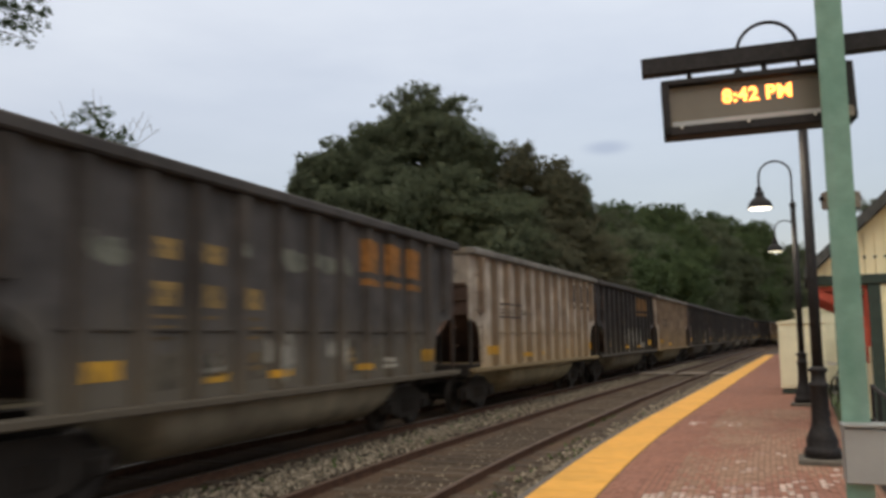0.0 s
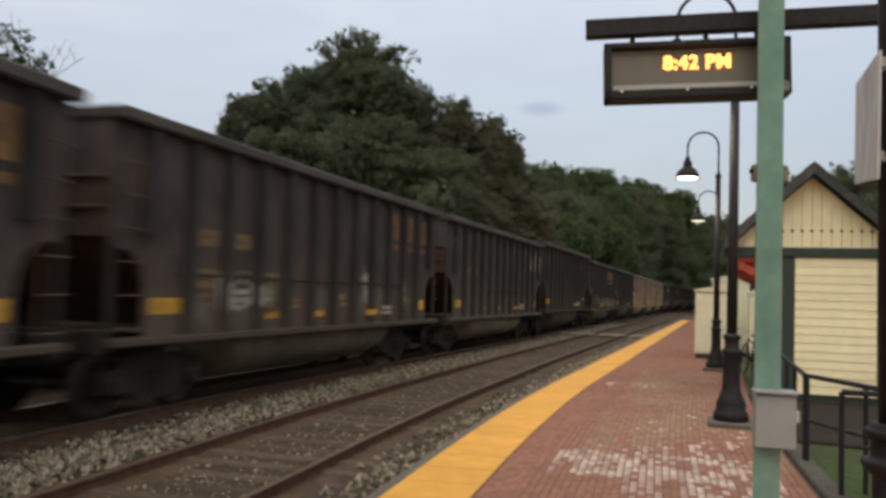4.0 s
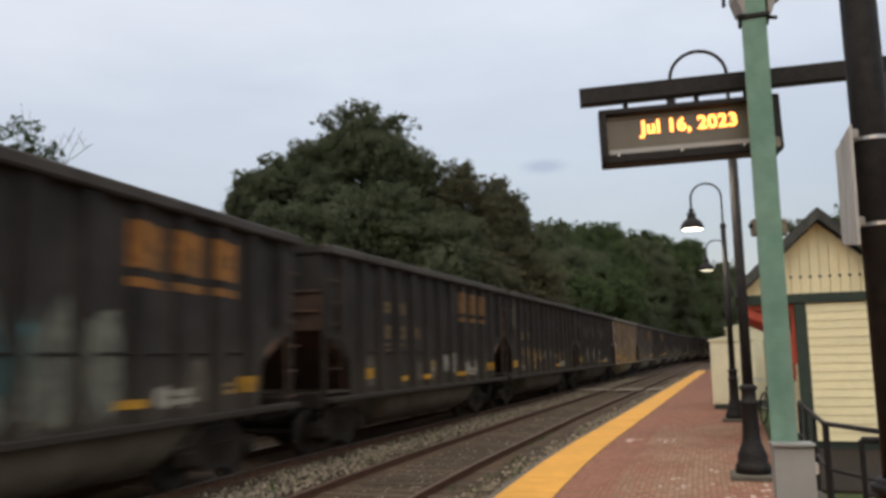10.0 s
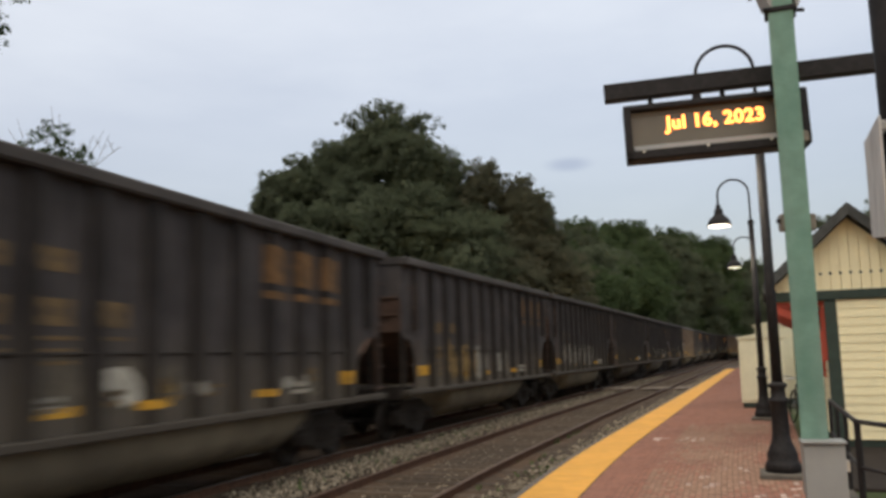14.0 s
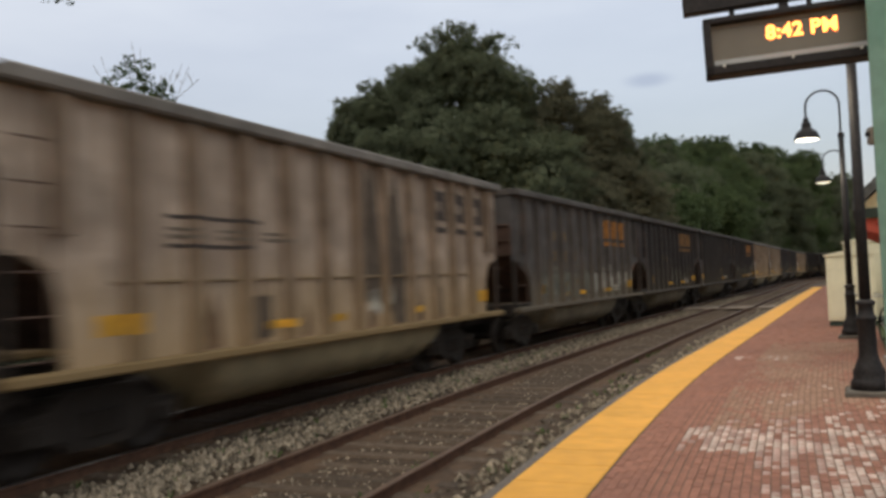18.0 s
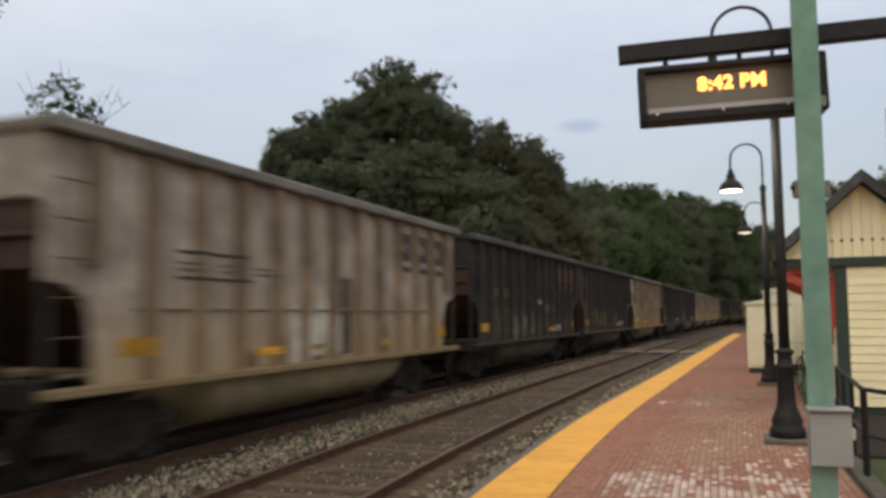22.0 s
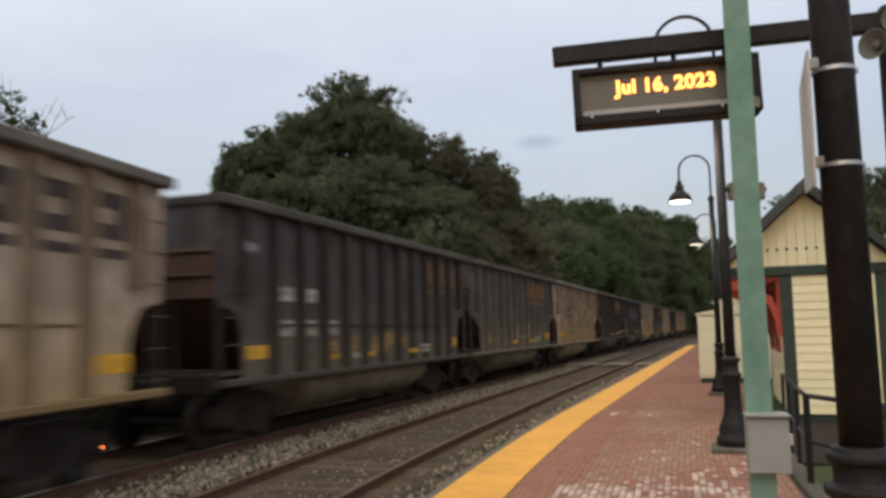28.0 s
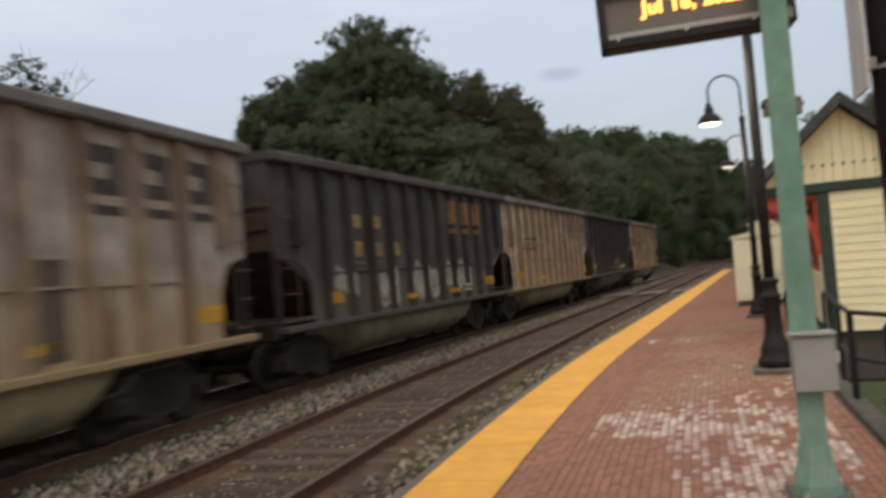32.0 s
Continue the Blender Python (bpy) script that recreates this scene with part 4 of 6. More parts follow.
# sprayed paint and stains: car, colour, span along the side, heights, cover
SPRAYED = (
    ((-1, "w", -1.24, -0.48, 1.42, 1.80, 1.0), (-1, "w", 0.55, 1.18, 1.47, 1.86, 0.8), (-1, "e", -4.75, -4.0, 2.75, 3.03, 1.0), (-1, "e", -2.0, 1.4, 2.92, 3.2, 0.8),
     (1, "w", -1.65, 3.57, 1.4, 2.2, 0.8), (2, "i", -1.71, -0.15, 1.22, 2.13, 1.0), (2, "u", 1.07, 1.75, 1.25, 2.7, 1.0), (2, "u", 0.3, 0.8, 1.2, 3.1, 0.6),
     (3, "w", 2.72, 3.64, 1.24, 2.32, 1.0), (3, "o", 1.77, 2.61, 1.28, 1.98, 1.0), (3, "o", 0.05, 0.87, 1.3, 2.25, 0.9), (3, "e", -4.6, 0.0, 1.4, 2.1, 0.7)),
    ((4, "w", -4.2, -2.5, 1.45, 2.25, 0.8), (5, "w", -4.0, -2.3, 1.4, 2.0, 1.0), (5, "w", 1.5, 3.8, 1.5, 2.2, 0.6), (6, "w", 4.1, 5.8, 2.7, 3.5, 0.9),
     (7, "b", 3.02, 3.89, 1.52, 1.80, 1.0), (8, "b", -4.8, 5.0, 1.24, 1.95, 1.0), (8, "s", -3.9, -3.5, 1.42, 1.75, 1.0), (8, "s", -0.2, 0.2, 1.4, 1.95, 0.9), (8, "s", 1.55, 1.85, 1.3, 1.9, 1.0)),
    ((9, "b", -1.91, -1.0, 1.27, 1.92, 1.0), (9, "w", 1.06, 1.76, 1.34, 2.09, 0.9), (9, "w", 1.96, 2.64, 1.38, 2.1, 0.9), (9, "o", 3.8, 4.5, 1.4, 2.1, 0.9), (9, "e", -4.6, -3.9, 1.25, 1.5, 0.9),
     (12, "s", 1.74, 2.2, 1.22, 2.1, 1.0), (12, "w", -0.2, 1.3, 1.22, 1.9, 0.4), (12, "w", 2.4, 3.6, 1.22, 1.8, 0.6), (13, "t", -0.9, 0.9, 1.35, 2.3, 0.9), (13, "e", -3.2, 1.65, 1.2, 2.4, 0.8),
     (13, "w", -2.4, 1.6, 1.25, 1.9, 0.4), (13, "w", 2.36, 3.09, 1.26, 1.52, 1.0)),
    ((14, "w", 0.2, 1.3, 1.4, 1.9, 0.8), (14, "w", 2.3, 3.0, 1.35, 1.7, 0.8), (15, "e", -6.3, -5.2, 2.95, 3.7, 1.0), (15, "w", -4.74, -3.83, 1.18, 1.6, 0.9), (15, "w", -1.87, -1.2, 1.26, 2.03, 0.9),
     (15, "w", -0.97, -0.3, 1.6, 2.03, 0.8), (15, "w", 0.05, 0.79, 1.66, 2.02, 0.9), (15, "w", 2.67, 3.36, 1.39, 1.62, 1.0), (15, "o", -4.6, 5.0, 1.5, 2.0, 0.45)),
    ((16, "e", -4.8, -1.08, 2.7, 3.3, 0.9), (16, "e", -0.92, 1.95, 2.68, 3.34, 1.0), (16, "w", -4.2, -1.06, 1.35, 2.14, 0.8), (16, "w", -0.08, 0.88, 1.26, 2.0, 1.0), (16, "w", 3.0, 3.59, 1.3, 1.77, 0.8),
     (17, "m", -1.6, 5.0, 1.2, 1.9, 0.45), (18, "w", -2.59, -2.0, 1.55, 1.92, 1.0), (18, "w", -0.86, -0.3, 1.5, 2.0, 0.9), (18, "w", 0.43, 1.06, 1.45, 1.76, 0.9), (18, "e", -1.8, 4.5, 1.3, 2.0, 0.5)),
    ((19, "b", -1.76, -1.1, 1.33, 1.85, 1.0), (19, "w", -0.18, 0.39, 1.46, 1.6, 1.0), (19, "w", 2.34, 3.1, 1.44, 1.62, 1.0), (20, "o", -4.7, -1.7, 1.3, 2.1, 0.9), (20, "w", -1.6, 0.95, 1.3, 2.0, 0.8),
     (21, "w", -4.9, 0.95, 1.3, 2.15, 0.9), (21, "t", -4.0, -1.6, 1.5, 2.0, 0.5), (23, "w", -4.0, 1.3, 1.4, 1.98, 0.6), (23, "w", 1.5, 4.5, 1.4, 1.98, 1.0)),
    ((24, "l", -5.4, -4.5, 3.42, 3.74, 1.0), (24, "w", 0.23, 1.2, 1.5, 2.3, 0.9), (24, "o", -4.2, 4.4, 1.35, 1.9, 0.35), (25, "u", 0.3, 1.7, 1.2, 3.7, 0.85), (25, "b", 0.4, 1.1, 1.48, 1.88, 1.0),
     (26, "w", 0.2, 5.15, 1.45, 2.02, 1.0), (26, "e", -4.6, 0.1, 1.3, 2.0, 0.8), (27, "e", -1.0, 2.95, 1.35, 1.9, 0.9), (28, "w", -1.6, -0.9, 1.38, 1.75, 0.9), (28, "w", 2.1, 2.65, 1.3, 1.7, 0.9), (28, "o", -0.7, 1.8, 1.45, 1.9, 0.6)),
    ((29, "e", -5.0, 0.9, 1.42, 2.05, 0.95), (29, "b", -0.28, 0.41, 1.47, 1.57, 1.0), (29, "w", 1.41, 2.33, 1.3, 1.8, 1.0), (29, "b", 2.43, 3.29, 1.86, 2.05, 1.0), (29, "w", 3.4, 4.0, 1.34, 1.85, 1.0), (29, "b", 4.44, 5.2, 1.62, 2.08, 1.0),
     (31, "b", -1.4, 0.1, 1.18, 2.06, 1.0), (32, "e", -4.0, 0.62, 1.2, 2.0, 0.8), (32, "w", -0.1, 0.9, 2.24, 2.36, 0.9), (32, "e", 0.87, 2.07, 1.95, 2.2, 0.9), (32, "w", 2.59, 3.4, 1.28, 1.5, 1.0)),
    ((33, "o", -4.1, -1.8, 1.36, 2.05, 0.9), (33, "w", -3.2, 1.0, 1.35, 1.9, 0.5), (34, "s", -2.64, -2.05, 1.7, 3.8, 1.0), (34, "s", -0.16, 0.5, 1.26, 2.45, 1.0), (38, "c", -1.85, -1.2, 1.15, 2.14, 1.0),
     (39, "g", -2.0, 2.4, 1.3, 1.95, 0.8), (39, "t", -0.6, 0.9, 1.4, 1.8, 0.6), (40, "l", -6.1, -5.2, 3.05, 3.45, 1.0), (40, "w", -1.5, -1.1, 1.3, 1.45, 1.0), (40, "o", -0.5, 0.8, 1.45, 1.85, 0.8)),
    ((41, "w", -1.81, -1.3, 1.48, 1.85, 0.9), (41, "w", -1.02, -0.3, 1.36, 1.9, 1.0), (41, "b", -0.18, 0.36, 1.48, 1.6, 1.0), (41, "w", 0.8, 1.35, 1.42, 2.0, 1.0), (41, "w", 2.4, 4.2, 1.35, 1.95, 0.5), (41, "e", -4.5, -2.0, 1.2, 2.0, 0.6),
     (43, "m", -1.35, 0.75, 1.4, 2.06, 0.9), (44, "l", -4.6, 2.4, 2.28, 3.42, 1.0), (44, "w", -1.18, -0.5, 1.45, 1.85, 1.0), (44, "w", -0.25, 0.54, 1.32, 1.9, 1.0), (44, "w", 2.65, 3.24, 1.28, 1.9, 0.7)),
    ((45, "s", -1.1, 1.26, 1.2, 1.75, 0.8), (46, "w", -4.4, -3.7, 1.55, 2.08, 1.0), (46, "w", -2.95, 4.0, 1.35, 2.0, 0.6), (47, "l", -0.1, 3.7, 1.2, 1.75, 0.8), (48, "w", -0.8, 1.4, 1.3, 2.0, 0.7)),
)
SPRAY = {"b": P_BRIGHT, "w": P_WHITE, "o": P_OCHRE, "t": P_TEAL, "l": P_LILAC, "g": P_GRN, "s": P_STENCIL, "e": P_SAGE, "i": P_INDIGO, "u": P_SOOT, "m": P_MOSS, "c": P_CREAMY}
for index, kind, car in CARS:
    decorate(index, kind, car)
    if index == 7:
        car.scale = (1, 1, 1.045)
    rnd = random.Random(index)
    for i, c, y0, y1, z0, z1, cover in sum(SPRAYED, ()):
        if i == index:
            stain = c in "us"
            on_side(car, "stain" if stain else "spray_paint", SPRAY[c], y0, y1, z0, z1, rnd, cover, "" if stain else "sprayed graffiti", 0.13 if z1 - z0 > 0.35 else 0.04)


def travelled(t):
    return 19.1 * t + 0.0122 * t * t


# slack and unequal lengths: metres by which each coupling runs ahead of even spacing, at some couplings
SLACK = {-4: 0.0, 0: 0.0, 1: -0.1, 2: 0.3, 3: -0.3, 4: -0.2, 5: 0.4, 6: 0.1, 9: 0.0, 10: 0.5, 11: 0.15, 12: 0.1, 13: 0.1, 14: -0.35, 15: -0.2, 16: 0.0, 17: 0.5, 18: 0.0, 19: 0.28, 21: 0.06,
         25: 0.85, 26: 0.5, 27: 0.65, 28: 1.2, 29: 0.95, 30: 1.6, 31: 1.25, 32: 0.9, 33: 0.6, 34: 0.8, 35: 0.27, 36: -0.25, 39: -0.7, 40: -0.9, 41: -1.5, 42: -0.7, 43: -0.75, 44: -1.3, 45: -0.7, 46: -1.15, 47: -0.4, 48: -0.1, 51: -0.1}


def slack(k):
    lo = max(q for q in SLACK if q <= k)
    hi = min(q for q in SLACK if q >= k)
    return SLACK[lo] if hi == lo else SLACK[lo] + (SLACK[hi] - SLACK[lo]) * (k - lo) / (hi - lo)


def car_pose(index, t):
    s = 12.0 + CAR * index + CAR / 2 - travelled(t) - (slack(index) + slack(index + 1)) / 2
    a, b = along(s - 4.75, TRACK_FAR), along(s + 4.75, TRACK_FAR)
    h = math.atan2(b[0] - a[0], b[1] - a[1])
    return s, pose((a[0] + b[0]) / 2, (a[1] + b[1]) / 2, RAIL_Z, 0, 0, -math.degrees(h))


def motions():
    """The coal train rolls by; every car follows the line of the far track."""
    for index, kind, car in CARS:
        rows = []
        for k in range(0, 129):
            t = k / 4
            s, m = car_pose(index, t)
            near = -45 < s < 60
            if k % 8 == 0 or near or k == 128 or (k % 4 == 0 and -60 < s < 160):
                rows.append((t, m))
        walk(car, rows)
    # the display changes its message every ten seconds
    turns = [(0.0, 0), (7.5, 0), (7.567, 60), (7.6, 120), (7.667, 180), (17.533, 180), (17.6, 240), (17.633, 300), (17.667, 360), (27.567, 360), (27.6, 420), (27.633, 480), (27.667, 540), (32.0, 540)]
    walk(board, [(t, pose(0, -0.018, 0.057, a, 0, 0)) for t, a in turns])


# ---- lamp posts ----
def lamp_post(x, y, toward, lit, lens, R=0.345, height=4.62, label="black cast-iron platform lamp post with a lit bell lamp", body=True):
    """toward: heading in degrees, from the post, to which its curved arm reaches."""
    post = thing("lamp_post", pose(x, y, 0.0), label, "lamp post", "lamp posts along the platform")
    part("footing", Shape().box((0, 0, 0.0), (0.56, 0.56, 0.14), chamfer=0.02), M_KERB, post, "square concrete footing", m=pose(0, 0, 0, 0, 0, -24))
    base = [(0.215, 0.06), (0.215, 0.15), (0.20, 0.19), (0.18, 0.21), (0.185, 0.28), (0.155, 0.36), (0.122, 0.44), (0.108, 0.52), (0.100, 0.90), (0.118, 0.925), (0.122, 0.945), (0.116, 0.965), (0.094, 0.985), (0.090, 1.09), (0.112, 1.115), (0.116, 1.13), (0.110, 1.15), (0.075, 1.175)]
    part("base", Shape().lathe(base, 28), M_BLACK, post, smooth=True)
    part("shaft", Shape().lathe([(0.068, 1.16), (0.063, 2.4), (0.056, height - 0.15)], 14), M_BLACK, post, smooth=True)
    part("cap", Shape().lathe([(0.07, height - 0.18), (0.075, height - 0.15), (0.06, height - 0.10), (0.03, height - 0.06)], 14), M_BLACK, post)
    d = Vector((math.sin(radians(toward)), math.cos(radians(toward)), 0))
    pts = [Vector((0, 0, height - 0.2)), Vector((0, 0, height + 0.55))]
    for k in range(1, 13):
        a = math.pi * k / 12
        pts.append(d * (R - R * math.cos(a)) + Vector((0, 0, height + 0.55 + R * math.sin(a))))
    pts.append(d * 2 * R + Vector((0, 0, height + 0.30)))
    part("curved_arm", Shape().tube(pts, 0.024, 8), M_BLACK, post, smooth=True)
    top = height + 0.30
    head = part("bell_shade", Shape().lathe([(0.03, 0.02), (0.06, 0), (0.06, -0.08), (0.10, -0.10), (0.10, -0.21), (0.125, -0.235), (0.19, -0.285), (0.235, -0.345), (0.262, -0.43), (0.275, -0.48), (0.255, -0.48)][::-1], 18), M_BLACK, post, "black bell-shaped lamp shade", m=Matrix.Translation(d * 2 * R + Vector((0, 0, top))))
    part("lens", Shape().lathe([(0.10, -0.502), (0.19, -0.492), (0.235, -0.482), (0.235, -0.478)], 18), lens, head, "glowing white lamp lens")
    if lit:
        l = bpy.data.lights.new("lamp_light", "SPOT")
        l.energy, l.color, l.shadow_soft_size, l.spot_size, l.spot_blend = 130, (1.0, 0.86, 0.66), 0.12, radians(140), 0.6
        lo = new("lamp_light", l)
        lo.matrix_world = look(Vector((x, y, top - 0.58)) + d * 2 * R, Vector((x, y, 0)) + d * 2 * R + Vector((0.01, 0, 0)))
    return post


lamp_post(4.82, 10.28, -72, True, M_LAMPGLASS, 0.37, 4.72)
lamp_post(8.20, 18.40, -72, True, M_LAMPGLASS)
lamp_post(12.6, 28.3, -72, True, M_LAMPGLASS_DIM)

# a slimmer lamp post close by, with steel straps and a flag sign
near_post = thing("lamp_post", pose(1.372, 1.918, 0.0, 0, -0.35, 0), "slim black lamp post with two bright steel straps", "lamp post", "lamp posts along the platform")
part("footing", Shape().box((0, 0, 0.0), (0.4, 0.4, 0.14), chamfer=0.02), M_KERB, near_post, "square concrete footing", m=pose(0, 0, 0, 0, 0, -24))
part("base", Shape().lathe([(0.15, 0.06), (0.15, 0.14), (0.13, 0.18), (0.115, 0.28), (0.085, 0.42), (0.064, 0.55), (0.0595, 1.17), (0.0595, 1.180), (0.066, 1.1815), (0.072, 1.19), (0.081, 1.198), (0.083, 1.203), (0.083, 1.212), (0.081, 1.216), (0.070, 1.2175), (0.0635, 1.223), (0.0625, 1.227), (0.0625, 1.262), (0.064, 1.266), (0.072, 1.268), (0.0745, 1.271), (0.0745, 1.285), (0.072, 1.288), (0.064, 1.289), (0.064, 1.298), (0.060, 1.301), (0.052, 1.302), (0.047, 1.303)], 28), M_BLACK, near_post, smooth=True)
part("shaft", Shape().lathe([(0.046, 1.30), (0.044, 2.4), (0.040, 4.2)], 20), M_BLACK, near_post, smooth=True)
part("cap", Shape().lathe([(0.048, 4.18), (0.05, 4.22), (0.03, 4.28)], 14), M_BLACK, near_post)
for z in (1.920, 2.139):
    band = part("steel_band", Shape().lathe([(0.043, z), (0.0472, z), (0.0472, z + 0.009), (0.043, z + 0.009)], 20), M_STEEL, near_post, "bright steel strap")
    part("band_clamp", Shape().box((0.047, 0.0, z + 0.006), (0.016, 0.02, 0.018), chamfer=0.004), M_STEEL, band)
plate = thing("flag_sign", pose(1.22, 1.78, 2.0, 6.5, 0, -27.3), "thin aluminium sign plate seen edge-on, strapped to the lamp post", "sign")
part("sign_plate", Shape().box((0, 0.28, 0.0), (0.006, 0.56, 0.285), chamfer=0.002), M_SHEET, plate)
for z in (-0.085, 0.135):
    part("bracket", Shape().box((0.016, 0.145, z), (0.022, 0.02, 0.026), chamfer=0.004), M_PLASTIC, plate, "small beige bracket")

# ---- green column with its grey box ----
col = thing("green_column", pose(2.71, 5.20, 0.0), "verdigris-green square steel column bolted to the platform", "column")
part("shaft", Shape().box((0, 0, 2.6), (0.155, 0.155, 4.9), m=pose(0, 0, 0, 0, 0, -24), chamfer=0.012), M_GREEN, col)
part("flared_foot", Shape().lathe([(0.15, 0.02), (0.145, 0.10), (0.11, 0.22), (0.10, 0.32)], 8), M_GREEN, col)
part("base_plate", Shape().box((0, 0, 0.018), (0.36, 0.36, 0.03), chamfer=0.008), M_KERB, col, "pale base plate", m=pose(0, 0, 0, 0, 0, -24))
for a in (-1, 1):
    for b2 in (-1, 1):
        part("anchor_bolt", Shape().lathe([(0.02, 0.03), (0.02, 0.06), (0.012, 0.065), (0.012, 0.085)], 6), M_STEEL, col, m=pose(a * 0.14, b2 * 0.14, 0, 0, 0, 0))
    for zc, hc in ((2.42, 0.115), (3.0, 0.08)):
        if zc > 2.5 and a < 0:
            continue
        clamp = part("insulator_clamp", Shape().box((a * 0.096, 0, zc), (0.036, 0.06, hc), chamfer=0.01), M_CLAMP, col, "small weathered beige clamp")
        part("clamp_bolt", Shape().tube([(a * 0.112, 0, zc + 0.012), (a * 0.132, 0, zc + 0.012)], 0.016, 8), M_BLACK, clamp)
part("strap", Shape().box((0, 0, 3.87), (0.20, 0.185, 0.035), chamfer=0.006), M_BLACK, col, "black steel strap", m=pose(0, 0, 0, 0, 0, -24))
part("strap_bolt", Shape().tube([(-0.14, -0.05, 3.87), (0.14, -0.05, 3.87)], 0.014, 8), M_BLACK, col)
for q in (-1, 1):
    part("side_board", Shape().prism([(q * 0.082, 3.89), (q * 0.10, 3.89), (q * 0.14, 4.0), (q * 0.14, 5.05), (q * 0.082, 5.05)], -0.06, 0.06, "y"), M_PLASTIC, col, "weathered beige board strapped to the shaft")
part("cable_conduit", Shape().tube([(-0.205, 0, 3.96), (-0.205, 0, 5.05)], 0.013, 8), M_BLACK, col, "thin black conduit")
part("dark_channel", Shape().box((0.155, -0.03, 4.52), (0.028, 0.07, 1.06), chamfer=0.005), M_BLACK, col)
jb = thing("junction_box", pose(2.70, 5.09, 0.845, 0, 0, -20), "light grey metal junction box strapped to the green column", "junction box")
part("box", Shape().box((0, 0, 0), (0.24, 0.16, 0.34), chamfer=0.01), M_GREYBOX, jb)
part("cover", Shape().box((0, -0.085, -0.005), (0.23, 0.012, 0.32), chamfer=0.004), M_GREYBOX, jb)
part("rain_lip", Shape().box((0, -0.02, 0.178), (0.255, 0.20, 0.016), chamfer=0.004), M_GREYBOX, jb, "overhanging top lip")
part("latch", Shape().box((0.132, -0.03, 0.03), (0.02, 0.05, 0.07), chamfer=0.005), M_STEEL, jb)

# ---- hanging departure sign on its cantilever ----
gantry = thing("sign_gantry", pose(3.76, 5.19, 0), "black steel post with a cantilever beam over the platform", "sign post")
beam_dir = Vector((1.61 - 3.76, 5.755 - 5.19, 0))
beam_len = beam_dir.length
beam_rz = math.degrees(math.atan2(beam_dir.y, beam_dir.x))
part("post", Shape().lathe([(0.15, 0.0), (0.15, 0.03), (0.075, 0.035), (0.075, 3.62), (0.05, 3.66)], 16), M_BLACK, gantry, smooth=False)
part("beam", Shape().box((beam_len / 2, 0, 0), (beam_len, 0.10, 0.125), chamfer=0.006), M_BLACK, gantry, m=pose(0, 0, 3.555, 0, 1.9, beam_rz))
sign = thing("departure_sign", pose(2.34, 5.565, 3.17, 0, -1.5, beam_rz + 180), "black-framed hanging display with amber lettering", "display sign")
SW, SH, SD = 1.24, 0.40, 0.20
fr = Shape()
for c, s in (((0, 0, SH / 2 - 0.02), (SW, SD, 0.045)), ((0, 0, -SH / 2 + 0.035), (SW, SD, 0.07)), ((-SW / 2 + 0.025, 0, 0), (0.05, SD, SH)), ((SW / 2 - 0.025, 0, 0), (0.05, SD, SH))):
    fr.box(c, s, chamfer=0.01)
part("frame", fr, M_BLACK, sign)
for z0, z1 in ((-SH / 2 + 0.07, -0.018), (0.132, SH / 2 - 0.04)):
    part("panel", Shape().box((0, -0.03, (z0 + z1) / 2), (SW - 0.1, 0.02, z1 - z0)), M_PANEL, sign, "dim grey-brown display panel")
part("back", Shape().box((0, 0.085, 0.0), (SW - 0.1, 0.02, SH - 0.1)), M_BLACK, sign)
# added pale tray and bright dots: the lettering's light reflected on the lower lip
tray = [(-0.095, -SH / 2 + 0.072), (-0.042, -SH / 2 + 0.112), (-0.042, -SH / 2 + 0.10), (-0.095, -SH / 2 + 0.06)]
part("lower_tray", Shape().prism(tray, -SW / 2 + 0.06, SW / 2 - 0.06, "x"), M_GREYBOX, sign, "pale sloping tray standing in for light reflected under the lettering")
for x in (-0.50, -0.06, 0.36):
    part("screw", Shape().lathe([(0.009, 0.0), (0.009, 0.006), (0.004, 0.009)], 8), M_LIGHTDOT, sign, "bright dot standing in for a point of light", m=pose(x, -0.10, -SH / 2 + 0.055, 90, 0, 0))
for x in (-0.42, 0.08, 0.42):
    part("hanger", Shape().tube([(x, 0, SH / 2), (x, 0, SH / 2 + 0.10)], 0.018, 8), M_BLACK, sign)
# the message board turns over about its long axis: the time on one face, the date on the other
board = part("message_board", Shape().box((0, 0, 0), (SW - 0.1, 0.02, 0.148)), M_PANEL, sign, "turning board with amber lettering")
for words, turn, shift_x in (("8:42 PM", 0, 0.015), ("Jul 16, 2023", 180, 0.01)):
    cu = bpy.data.curves.new("lettering", "FONT")
    cu.body, cu.size, cu.align_x, cu.align_y, cu.extrude, cu.offset, cu.space_character = words, 0.132, "CENTER", "CENTER", 0.002, 0.0042, 1.06
    cu.materials.append(M_LED)
    tx = new("lettering", cu)
    tx.parent = board
    tx.matrix_basis = pose(0, 0, 0, turn, 0, 0) @ pose(shift_x, -0.014, 0, 90, 0, 0)

